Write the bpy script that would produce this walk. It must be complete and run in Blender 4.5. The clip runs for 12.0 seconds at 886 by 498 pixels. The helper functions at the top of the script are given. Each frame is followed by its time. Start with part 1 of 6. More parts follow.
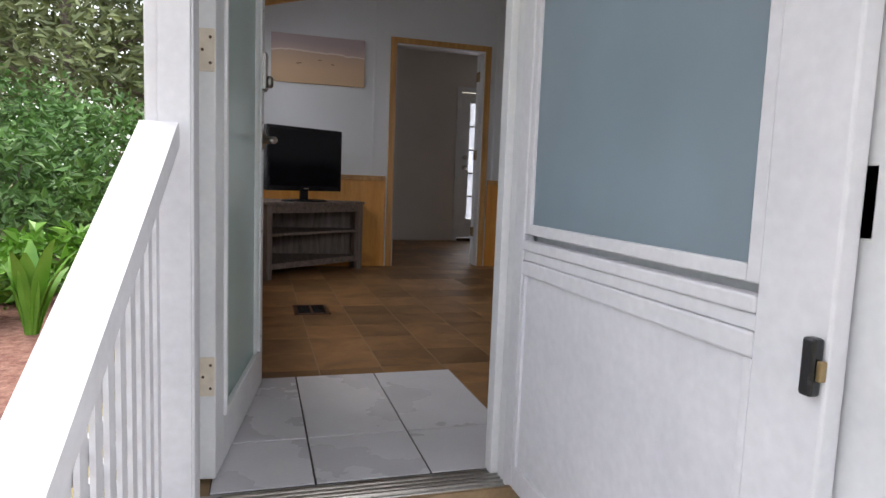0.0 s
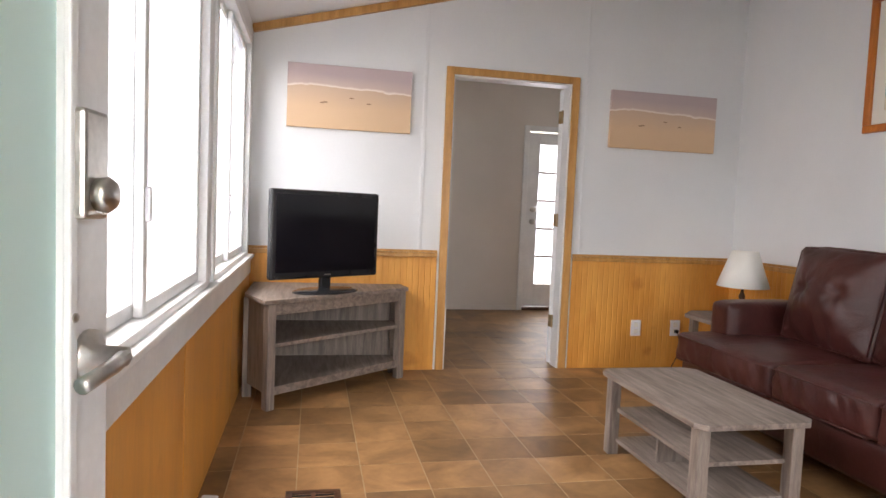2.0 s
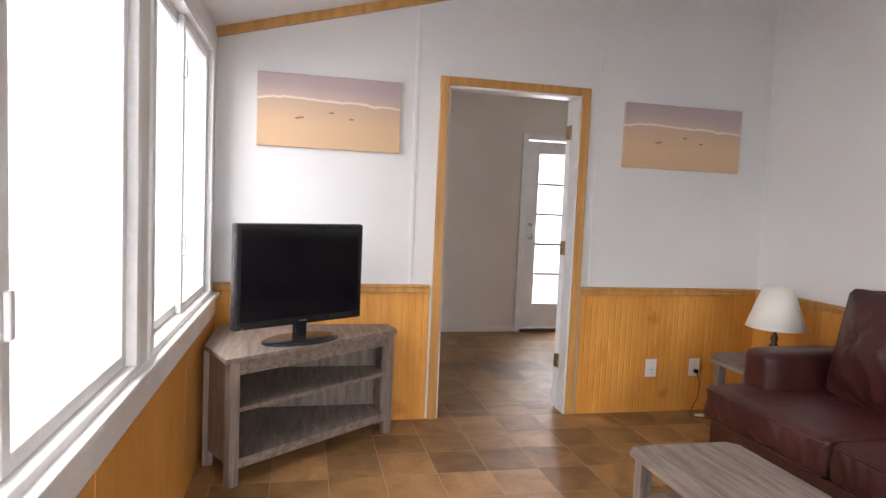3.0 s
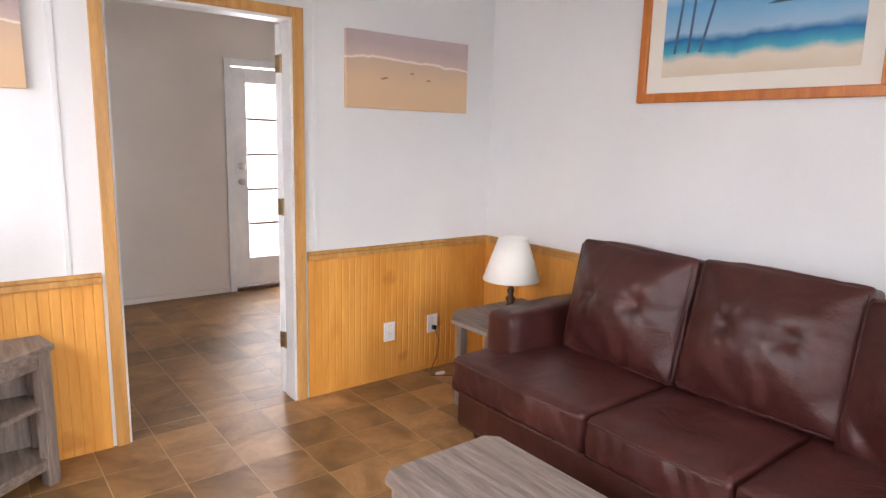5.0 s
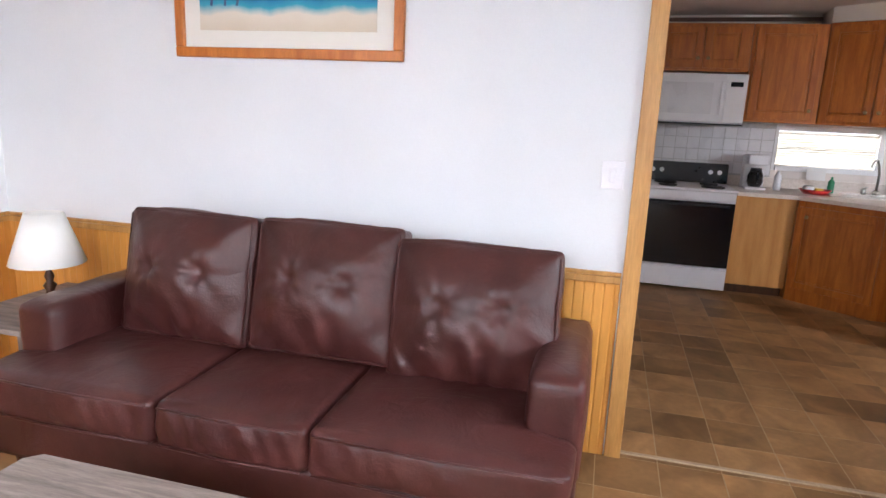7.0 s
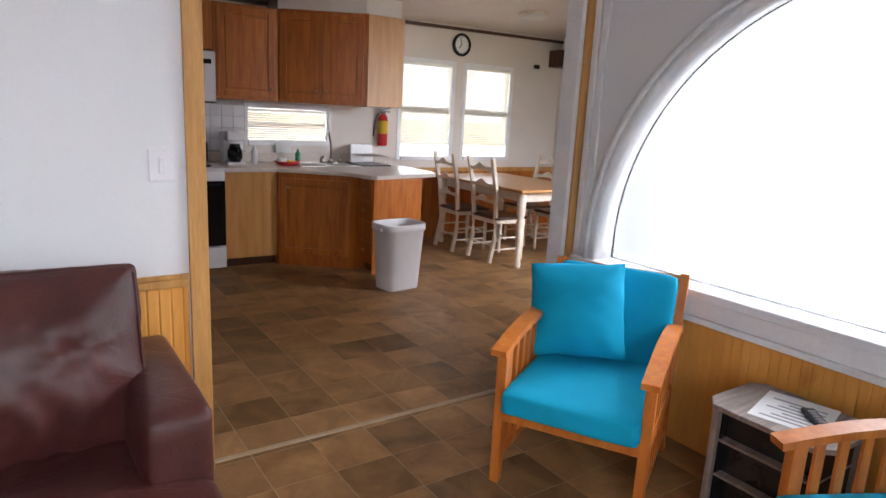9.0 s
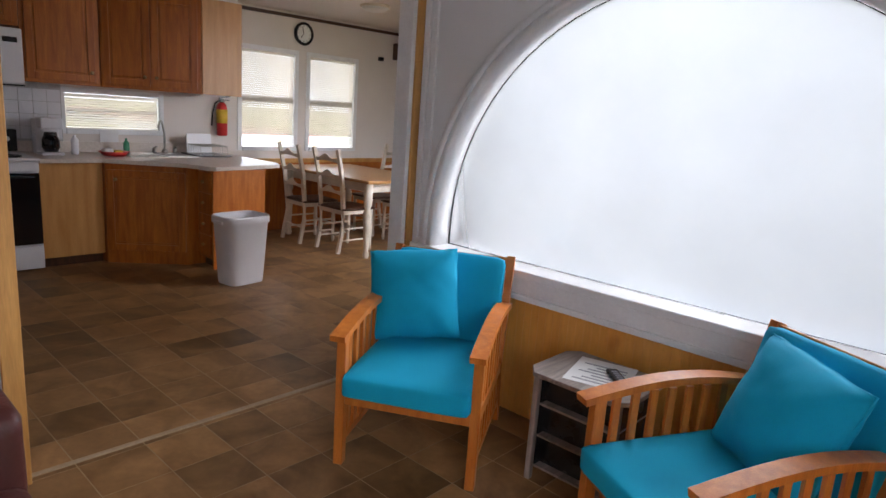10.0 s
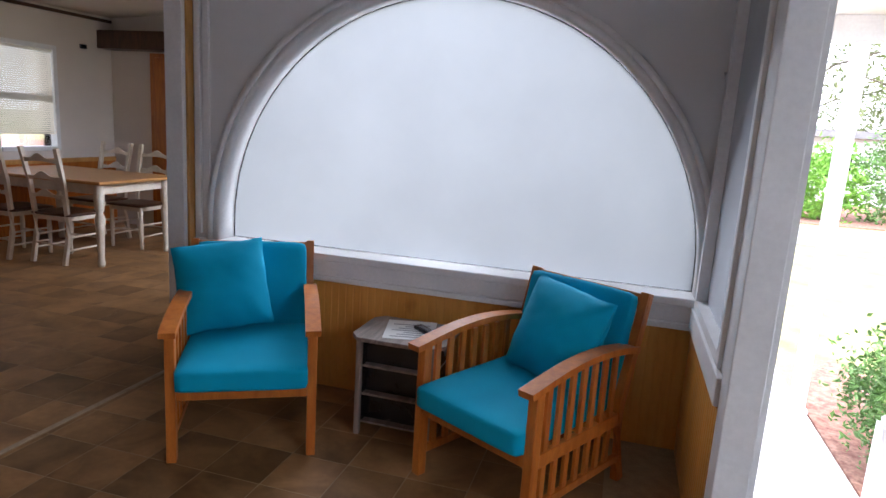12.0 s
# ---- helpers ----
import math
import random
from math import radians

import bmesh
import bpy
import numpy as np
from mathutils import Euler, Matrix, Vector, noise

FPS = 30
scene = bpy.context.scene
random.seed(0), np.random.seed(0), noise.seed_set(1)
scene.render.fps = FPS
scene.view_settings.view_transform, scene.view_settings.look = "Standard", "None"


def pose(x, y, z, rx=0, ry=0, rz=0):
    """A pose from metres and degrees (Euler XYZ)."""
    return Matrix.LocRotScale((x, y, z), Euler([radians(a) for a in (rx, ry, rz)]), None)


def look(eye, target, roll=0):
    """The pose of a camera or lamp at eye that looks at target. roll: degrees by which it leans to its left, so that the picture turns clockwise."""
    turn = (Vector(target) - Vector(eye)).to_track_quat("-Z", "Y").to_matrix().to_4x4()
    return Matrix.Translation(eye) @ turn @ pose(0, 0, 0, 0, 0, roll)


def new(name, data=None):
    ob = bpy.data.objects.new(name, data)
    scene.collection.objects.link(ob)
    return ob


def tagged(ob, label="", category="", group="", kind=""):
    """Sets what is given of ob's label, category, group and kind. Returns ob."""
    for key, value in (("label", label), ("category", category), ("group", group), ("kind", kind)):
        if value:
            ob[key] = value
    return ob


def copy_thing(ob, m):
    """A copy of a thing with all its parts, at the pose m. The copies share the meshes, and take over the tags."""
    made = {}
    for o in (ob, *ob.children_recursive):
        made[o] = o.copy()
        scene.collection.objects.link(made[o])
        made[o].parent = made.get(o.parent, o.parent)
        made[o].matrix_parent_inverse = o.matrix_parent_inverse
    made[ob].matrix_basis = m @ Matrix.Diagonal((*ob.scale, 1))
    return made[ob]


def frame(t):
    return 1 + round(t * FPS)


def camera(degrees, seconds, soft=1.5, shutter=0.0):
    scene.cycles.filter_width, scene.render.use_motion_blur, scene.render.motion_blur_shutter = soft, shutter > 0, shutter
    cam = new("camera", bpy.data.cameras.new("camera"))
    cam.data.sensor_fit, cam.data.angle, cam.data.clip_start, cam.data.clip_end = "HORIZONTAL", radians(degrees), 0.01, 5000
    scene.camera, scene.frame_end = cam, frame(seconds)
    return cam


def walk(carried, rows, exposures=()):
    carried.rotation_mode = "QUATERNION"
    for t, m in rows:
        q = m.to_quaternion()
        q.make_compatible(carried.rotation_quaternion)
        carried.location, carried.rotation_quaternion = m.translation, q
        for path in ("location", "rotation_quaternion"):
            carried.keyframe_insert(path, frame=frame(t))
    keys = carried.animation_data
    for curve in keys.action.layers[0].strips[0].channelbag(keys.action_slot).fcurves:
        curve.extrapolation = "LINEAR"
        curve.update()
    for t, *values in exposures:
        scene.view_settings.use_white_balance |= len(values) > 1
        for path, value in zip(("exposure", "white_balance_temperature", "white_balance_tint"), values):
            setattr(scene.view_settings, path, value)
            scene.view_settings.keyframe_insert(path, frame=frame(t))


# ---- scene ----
cam = camera(70.3, 12.0)
PATH = [
    (0, (0.053, 0.106, 0.797), (0.618, 2.013, 0.588), 2.2),
    (0.5, (0.141, 0.598, 0.791), (0.616, 2.531, 0.605), 2.1),
    (1, (0.182, 1.064, 0.864), (0.626, 3.009, 0.729), 2.0),
    (1.5, (0.247, 1.387, 0.989), (0.67, 3.338, 0.861), 2.3),
    (2, (0.334, 1.624, 1.125), (0.743, 3.578, 0.998), 2.4),
    (2.5, (0.361, 1.893, 1.252), (0.801, 3.839, 1.118), 2.3),
    (2.7, (0.375, 1.988, 1.283), (0.811, 3.935, 1.147), 2.4),
    (4.3, (0.64, 2.742, 1.497), (1.42, 4.566, 1.24), 2.2),
    (4.5, (0.654, 2.759, 1.495), (1.565, 4.515, 1.203), 1.9),
    (5, (0.692, 2.789, 1.472), (1.907, 4.339, 1.122), 1.5),
    (5.5, (0.724, 2.791, 1.464), (2.172, 4.117, 1.086), 1.8),
    (6, (0.741, 2.777, 1.458), (2.398, 3.824, 1.06), 2.3),
    (6.5, (0.758, 2.757, 1.462), (2.554, 3.529, 1.039), 1.9),
    (6.7, (0.771, 2.758, 1.46), (2.61, 3.419, 1.037), 2.1),
    (8.3, (1.07, 3.035, 1.487), (2.95, 2.499, 1.064), 2.8),
    (8.5, (1.068, 3.099, 1.473), (2.884, 2.375, 1.053), 2.3),
    (9, (1.06, 3.181, 1.476), (2.672, 2.076, 1.054), 3.0),
    (9.5, (1.021, 3.168, 1.482), (2.42, 1.803, 1.059), 4.0),
    (10, (0.942, 3.172, 1.481), (2.257, 1.724, 1.061), 4.1),
    (10.5, (0.904, 3.273, 1.481), (2.096, 1.727, 1.043), 4.8),
    (11, (1.027, 3.429, 1.469), (1.948, 1.698, 1.074), 3.7),
    (11.5, (1.142, 3.599, 1.466), (1.794, 1.75, 1.071), 3.7),
    (12, (1.154, 3.67, 1.452), (1.686, 1.78, 1.073), 3.6),
]
EXPOSURES = [(0.0, -0.75, 6500, 14), (0.5, -0.6, 6500, 13), (0.9, -0.75, 6700, 11), (1.2, 0.25, 6900, 9), (1.6, 0.95, 7000, 11), (2.0, 1.25, 6950, 15), (2.7, 1.25, 6900, 16), (4.3, 1.5, 6950, 18), (5.5, 2.05, 6600, 17), (6.7, 2.2, 6250, 16), (8.5, 1.85, 6300, 15), (10.0, 1.15, 6400, 16), (11.0, 0.85, 6250, 16), (12.0, 0.75, 6050, 17)]
walk(cam, [(t, look(eye, target, roll)) for t, eye, target, roll in PATH], EXPOSURES)

# ---- world, sun and window light ----
world = bpy.data.worlds.new("overcast_sky")
scene.world = world
world.use_nodes = True
wn = world.node_tree.nodes
sky = wn.new("ShaderNodeTexSky")
sky.sky_type, sky.sun_disc = "NISHITA", False
sky.sun_elevation, sky.sun_rotation = radians(63), radians(323)
sky.air_density, sky.dust_density = 1.0, 6.0
wn["Background"].inputs["Strength"].default_value = 0.58
haze = wn.new("ShaderNodeMix")
haze.data_type = "RGBA"
haze.inputs[0].default_value = 0.6
haze.inputs[7].default_value = (7.5, 7.8, 8.2, 1)
world.node_tree.links.new(sky.outputs[0], haze.inputs[6])
world.node_tree.links.new(haze.outputs[2], wn["Background"].inputs["Color"])

sun_data = bpy.data.lights.new("sun", "SUN")
sun_data.energy, sun_data.angle, sun_data.color = 1.4, radians(25), (1.0, 0.96, 0.9)
sun = new("sun", sun_data)
sun.matrix_world = look((-3, 4, 10), (0, 0, 0))


def window_light(name, eye, target, w, h, watts, color=(0.93, 0.97, 1.0)):
    d = bpy.data.lights.new(name, "AREA")
    d.shape, d.size, d.size_y, d.energy, d.color = "RECTANGLE", w, h, watts, color
    o = new(name, d)
    o.matrix_world = look(eye, target)
    return o


window_light("sky_light_side", (-1.0, 3.6, 2.3), (1.8, 3.1, 0.2), 3.2, 1.4, 60)
window_light("sky_light_arch", (2.05, -1.2, 2.3), (2.2, 2.2, 0.0), 3.4, 1.8, 90)
# fill lamp for the kitchen, behind an added window out of view
window_light("fill_light_kitchen", (2.9, -2.0, 2.3), (5.2, -0.4, 0.0), 1.6, 1.2, 50)
window_light("sky_light_dining", (7.95, -1.25, 1.5), (6, -1.25, 1.4), 1.7, 1.1, 5)
window_light("sky_light_sink", (7.75, 0.86, 1.28), (6, 0.86, 1.2), 0.85, 0.34, 1.5)
window_light("sky_light_back_door", (3.1, 9.2, 1.2), (3.1, 7, 1.0), 0.7, 1.7, 26)


# ---- materials ----
def mat(name, c1, c2=None, scale=4.0, rough=0.55, metal=0.0, bump=0.12, bscale=90.0, stretch=(1, 1, 1), rand=0.0, island=0.0, spec=0.5, warp=0.0, detail=6.0, fine=0.12, lo=0.3, hi=0.7):
    m = bpy.data.materials.new(name)
    m.use_nodes = True
    n, l = m.node_tree.nodes, m.node_tree.links
    bs = n["Principled BSDF"]
    tc, mp = n.new("ShaderNodeTexCoord"), n.new("ShaderNodeMapping")
    mp.inputs["Scale"].default_value = stretch
    l.new(tc.outputs["Object"], mp.inputs["Vector"])
    vec = mp.outputs[0]
    if rand:
        oi, add = n.new("ShaderNodeObjectInfo"), n.new("ShaderNodeVectorMath")
        mul = n.new("ShaderNodeMath")
        mul.operation, mul.inputs[1].default_value = "MULTIPLY", 37.0
        l.new(oi.outputs["Random"], mul.inputs[0])
        l.new(vec, add.inputs[0])
        l.new(mul.outputs[0], add.inputs[1])
        vec = add.outputs[0]
    nz = n.new("ShaderNodeTexNoise")
    nz.inputs["Scale"].default_value, nz.inputs["Detail"].default_value, nz.inputs["Distortion"].default_value = scale, detail, warp
    l.new(vec, nz.inputs["Vector"])
    ramp = n.new("ShaderNodeValToRGB")
    ramp.color_ramp.elements[0].position, ramp.color_ramp.elements[1].position = lo, hi
    ramp.color_ramp.elements[0].color, ramp.color_ramp.elements[1].color = (*c1, 1), (*(c2 or c1), 1)
    l.new(nz.outputs["Fac"], ramp.inputs[0])
    col = ramp.outputs[0]
    fz = n.new("ShaderNodeTexNoise")
    fz.inputs["Scale"].default_value, fz.inputs["Detail"].default_value = bscale, 4
    l.new(vec, fz.inputs["Vector"])
    if fine or rand or island:
        hsv = n.new("ShaderNodeHueSaturation")
        mr = n.new("ShaderNodeMapRange")
        mr.inputs["To Min"].default_value, mr.inputs["To Max"].default_value = 1 - fine, 1 + fine
        mr.inputs["From Min"].default_value, mr.inputs["From Max"].default_value = 0.25, 0.75
        l.new(fz.outputs["Fac"], mr.inputs["Value"])
        val = mr.outputs[0]
        if rand or island:
            src = n.new("ShaderNodeObjectInfo").outputs["Random"] if rand else n.new("ShaderNodeNewGeometry").outputs["Random Per Island"]
            r2 = n.new("ShaderNodeMapRange")
            k = rand or island
            r2.inputs["To Min"].default_value, r2.inputs["To Max"].default_value = 1 - k, 1 + k
            l.new(src, r2.inputs["Value"])
            mm = n.new("ShaderNodeMath")
            mm.operation = "MULTIPLY"
            l.new(val, mm.inputs[0])
            l.new(r2.outputs[0], mm.inputs[1])
            val = mm.outputs[0]
        l.new(val, hsv.inputs["Value"])
        l.new(col, hsv.inputs["Color"])
        col = hsv.outputs[0]
    l.new(col, bs.inputs["Base Color"])
    rr = n.new("ShaderNodeMapRange")
    rr.inputs["To Min"].default_value, rr.inputs["To Max"].default_value = max(0.02, rough - 0.07), min(1, rough + 0.07)
    l.new(nz.outputs["Fac"], rr.inputs["Value"])
    l.new(rr.outputs[0], bs.inputs["Roughness"])
    bs.inputs["Metallic"].default_value = metal
    bs.inputs["Specular IOR Level"].default_value = spec
    if bump:
        b = n.new("ShaderNodeBump")
        b.inputs["Strength"].default_value, b.inputs["Distance"].default_value = bump, 0.004
        l.new(fz.outputs["Fac"], b.inputs["Height"])
        l.new(b.outputs[0], bs.inputs["Normal"])
    return m


def frosted(name, tint, diffuse=0.4):
    m = bpy.data.materials.new(name)
    m.use_nodes = True
    n, l = m.node_tree.nodes, m.node_tree.links
    n.remove(n["Principled BSDF"])
    tr, df, gl = n.new("ShaderNodeBsdfTranslucent"), n.new("ShaderNodeBsdfDiffuse"), n.new("ShaderNodeBsdfGlossy")
    tc, nz, rp = n.new("ShaderNodeTexCoord"), n.new("ShaderNodeTexNoise"), n.new("ShaderNodeValToRGB")
    nz.inputs["Scale"].default_value, nz.inputs["Detail"].default_value = 1.7, 7
    l.new(tc.outputs["Object"], nz.inputs["Vector"])
    rp.color_ramp.elements[0].color = (*[c * 0.86 for c in tint], 1)
    rp.color_ramp.elements[1].color = (*tint, 1)
    rp.color_ramp.elements[0].position, rp.color_ramp.elements[1].position = 0.3, 0.65
    l.new(nz.outputs["Fac"], rp.inputs[0])
    l.new(rp.outputs[0], tr.inputs[0])
    l.new(rp.outputs[0], df.inputs[0])
    gl.inputs["Roughness"].default_value = 0.25
    m1, m2, fr = n.new("ShaderNodeMixShader"), n.new("ShaderNodeMixShader"), n.new("ShaderNodeFresnel")
    m1.inputs[0].default_value = diffuse
    l.new(tr.outputs[0], m1.inputs[1])
    l.new(df.outputs[0], m1.inputs[2])
    l.new(fr.outputs[0], m2.inputs[0])
    l.new(m1.outputs[0], m2.inputs[1])
    l.new(gl.outputs[0], m2.inputs[2])
    l.new(m2.outputs[0], n["Material Output"].inputs[0])
    return m


def clear_glass(name, tint=(1, 1, 1)):
    m = bpy.data.materials.new(name)
    m.use_nodes = True
    n, l = m.node_tree.nodes, m.node_tree.links
    n.remove(n["Principled BSDF"])
    tr, gl, mx, fr = n.new("ShaderNodeBsdfTransparent"), n.new("ShaderNodeBsdfGlossy"), n.new("ShaderNodeMixShader"), n.new("ShaderNodeFresnel")
    tr.inputs[0].default_value = (*tint, 1)
    gl.inputs["Roughness"].default_value = 0.02
    l.new(fr.outputs[0], mx.inputs[0])
    l.new(tr.outputs[0], mx.inputs[1])
    l.new(gl.outputs[0], mx.inputs[2])
    l.new(mx.outputs[0], n["Material Output"].inputs[0])
    return m


def banded(name, stops, wobble=0.06, wscale=4.0, rough=0.7, axis=2):
    """A print whose colours lie in bands from bottom to top, with wavy borders."""
    m = bpy.data.materials.new(name)
    m.use_nodes = True
    n, l = m.node_tree.nodes, m.node_tree.links
    tc, sep, nz, ad, rp = n.new("ShaderNodeTexCoord"), n.new("ShaderNodeSeparateXYZ"), n.new("ShaderNodeTexNoise"), n.new("ShaderNodeMath"), n.new("ShaderNodeValToRGB")
    l.new(tc.outputs["Generated"], sep.inputs[0])
    l.new(tc.outputs["Object"], nz.inputs["Vector"])
    nz.inputs["Scale"].default_value, nz.inputs["Detail"].default_value = wscale, 5
    ad.operation, ad.inputs[1].default_value = "MULTIPLY_ADD", wobble
    l.new(nz.outputs["Fac"], ad.inputs[0])
    l.new(sep.outputs[axis], ad.inputs[2])
    l.new(ad.outputs[0], rp.inputs[0])
    el = rp.color_ramp.elements
    el[0].position, el[0].color = stops[0][0], (*stops[0][1], 1)
    el[1].position, el[1].color = stops[-1][0], (*stops[-1][1], 1)
    for p, c in stops[1:-1]:
        e = el.new(p)
        e.color = (*c, 1)
    l.new(rp.outputs[0], n["Principled BSDF"].inputs["Base Color"])
    n["Principled BSDF"].inputs["Roughness"].default_value = rough
    return m


def knotty(m):
    """Adds scattered dark knots to a wood."""
    n, l = m.node_tree.nodes, m.node_tree.links
    bs = n["Principled BSDF"]
    src = bs.inputs["Base Color"].links[0].from_socket
    tc, mp, vo, mr, mx = n.new("ShaderNodeTexCoord"), n.new("ShaderNodeMapping"), n.new("ShaderNodeTexVoronoi"), n.new("ShaderNodeMapRange"), n.new("ShaderNodeMix")
    mp.inputs["Scale"].default_value = (3.0, 3.0, 3.4)
    l.new(tc.outputs["Object"], mp.inputs["Vector"])
    wz, va = n.new("ShaderNodeTexNoise"), n.new("ShaderNodeVectorMath")
    wz.inputs["Scale"].default_value, wz.inputs["Detail"].default_value = 9.0, 3
    l.new(tc.outputs["Object"], wz.inputs["Vector"])
    va.operation = "MULTIPLY_ADD"
    va.inputs[1].default_value = (0.35, 0.35, 0.35)
    l.new(wz.outputs["Color"], va.inputs[0])
    l.new(mp.outputs[0], va.inputs[2])
    l.new(va.outputs[0], vo.inputs["Vector"])
    vo.inputs["Scale"].default_value = 1.0
    mr.inputs["From Min"].default_value, mr.inputs["From Max"].default_value = 0.03, 0.19
    mr.inputs["To Min"].default_value, mr.inputs["To Max"].default_value = 0.7, 0.0
    l.new(vo.outputs["Distance"], mr.inputs["Value"])
    mx.data_type = "RGBA"
    mx.inputs[7].default_value = (0.36, 0.1, 0.014, 1)
    l.new(mr.outputs[0], mx.inputs[0])
    l.new(src, mx.inputs[6])
    l.new(mx.outputs[2], bs.inputs["Base Color"])
    return m


def creased(m, scale=5.0, strength=0.16, distance=0.01):
    """Adds branching soft creases to a hide."""
    n, l = m.node_tree.nodes, m.node_tree.links
    bs = n["Principled BSDF"]
    tc, nz, sub, ab, mr, b = n.new("ShaderNodeTexCoord"), n.new("ShaderNodeTexNoise"), n.new("ShaderNodeMath"), n.new("ShaderNodeMath"), n.new("ShaderNodeMapRange"), n.new("ShaderNodeBump")
    nz.inputs["Scale"].default_value, nz.inputs["Detail"].default_value, nz.inputs["Distortion"].default_value = scale, 3, 0.7
    l.new(tc.outputs["Object"], nz.inputs["Vector"])
    sub.operation, sub.inputs[1].default_value = "SUBTRACT", 0.5
    ab.operation = "ABSOLUTE"
    l.new(nz.outputs["Fac"], sub.inputs[0])
    l.new(sub.outputs[0], ab.inputs[0])
    mr.inputs["From Max"].default_value = 0.14
    l.new(ab.outputs[0], mr.inputs["Value"])
    b.inputs["Strength"].default_value, b.inputs["Distance"].default_value = strength, distance
    l.new(mr.outputs[0], b.inputs["Height"])
    l.new(bs.inputs["Normal"].links[0].from_socket, b.inputs["Normal"])
    l.new(b.outputs[0], bs.inputs["Normal"])
    return m


WALL = mat("white_wall_panel", (0.69, 0.70, 0.71), (0.75, 0.755, 0.76), 1.5, 0.6, bump=0.1, bscale=160, fine=0.02)
WALL_WARM = mat("cream_wall_panel", (0.66, 0.6, 0.55), (0.73, 0.67, 0.62), 1.5, 0.6, bump=0.1, bscale=160, fine=0.02)
CEIL = mat("ceiling_paint", (0.74, 0.74, 0.73), (0.8, 0.8, 0.79), 2, 0.8, bump=0.3, bscale=120, fine=0.03)
TRIMW = mat("white_gloss_paint", (0.72, 0.73, 0.74), (0.83, 0.83, 0.83), 6, 0.38, bump=0.08, bscale=60, fine=0.04)
EXT = mat("white_exterior_paint", (0.70, 0.70, 0.73), (0.80, 0.79, 0.81), 4, 0.5, bump=0.15, bscale=50, fine=0.05)
PINE = knotty(mat("varnished_knotty_pine", (0.62, 0.26, 0.045), (0.78, 0.38, 0.085), 2.0, 0.34, bump=0.05, bscale=22, stretch=(3, 3, 0.5), warp=0.8, fine=0.06))
OAKTRIM = mat("honey_oak_trim", (0.42, 0.2, 0.05), (0.6, 0.32, 0.1), 5, 0.36, bump=0.1, bscale=40, stretch=(5, 5, 0.5), fine=0.1)
CAB = mat("stained_oak_cabinet", (0.3, 0.075, 0.007), (0.5, 0.155, 0.02), 4, 0.33, bump=0.12, bscale=50, stretch=(6, 6, 0.6), warp=0.8, fine=0.14)
CABL = mat("light_oak_panel", (0.46, 0.2, 0.05), (0.58, 0.29, 0.09), 4, 0.4, bump=0.08, bscale=50, stretch=(5, 5, 0.5), fine=0.08)
GREYWOOD = mat("grey_washed_oak", (0.13, 0.1, 0.085), (0.31, 0.25, 0.215), 5, 0.55, bump=0.2, bscale=45, stretch=(8, 0.8, 8), warp=0.6, fine=0.16)
GREYWOOD_X = mat("grey_washed_oak_upright", (0.14, 0.11, 0.095), (0.3, 0.245, 0.21), 5, 0.55, bump=0.2, bscale=45, stretch=(8, 8, 0.8), warp=0.6, fine=0.16)
CHAIRWOOD = mat("orange_stained_hardwood", (0.42, 0.11, 0.014), (0.6, 0.2, 0.034), 5, 0.33, bump=0.1, bscale=50, stretch=(5, 5, 0.8), fine=0.12)
LEATHER = creased(mat("brown_leather", (0.04, 0.0105, 0.009), (0.066, 0.018, 0.015), 6, 0.36, bump=0.3, bscale=110, fine=0.1))
TEAL = mat("turquoise_canvas", (0.0, 0.33, 0.54), (0.004, 0.39, 0.61), 5, 0.85, bump=0.25, bscale=420, fine=0.07, spec=0.2)
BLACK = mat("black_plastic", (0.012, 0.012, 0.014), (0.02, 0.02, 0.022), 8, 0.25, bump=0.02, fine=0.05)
SCREEN = mat("dark_screen", (0.004, 0.004, 0.006), (0.006, 0.006, 0.008), 3, 0.12, bump=0, fine=0)
STEEL = mat("brushed_nickel", (0.45, 0.43, 0.4), (0.6, 0.58, 0.55), 12, 0.3, metal=1.0, bump=0.05)
BRASS = mat("aged_brass", (0.32, 0.22, 0.11), (0.46, 0.34, 0.19), 18, 0.4, metal=1.0, bump=0.1)
WHITEP = mat("white_plastic", (0.74, 0.73, 0.76), (0.8, 0.79, 0.81), 5, 0.4, bump=0.03, fine=0.02)
CREAM = mat("cream_paint", (0.62, 0.54, 0.43), (0.75, 0.67, 0.56), 9, 0.45, bump=0.1, bscale=50, fine=0.08)
DARKWOOD = mat("dark_walnut", (0.04, 0.015, 0.007), (0.09, 0.035, 0.015), 6, 0.35, stretch=(6, 6, 1))
TABLETOP = mat("honey_pine_tabletop", (0.4, 0.19, 0.06), (0.56, 0.3, 0.11), 4, 0.3, stretch=(6, 0.6, 6), fine=0.1)
COUNTER = mat("pale_laminate", (0.6, 0.52, 0.45), (0.7, 0.62, 0.56), 40, 0.3, bump=0.03, fine=0.08)
TILEW = mat("white_ceramic_tile", (0.62, 0.61, 0.64), (0.72, 0.71, 0.73), 3, 0.28, bump=0.04, rand=0.03, fine=0.03)
GROUT = mat("dark_grout", (0.06, 0.055, 0.05), (0.1, 0.09, 0.08), 30, 0.9)
GROUT_PALE = mat("pale_grout", (0.4, 0.39, 0.38), (0.5, 0.49, 0.48), 30, 0.9)
JOINT = mat("tan_vinyl_joint", (0.3, 0.2, 0.11), (0.4, 0.28, 0.16), 20, 0.5, bump=0.05)
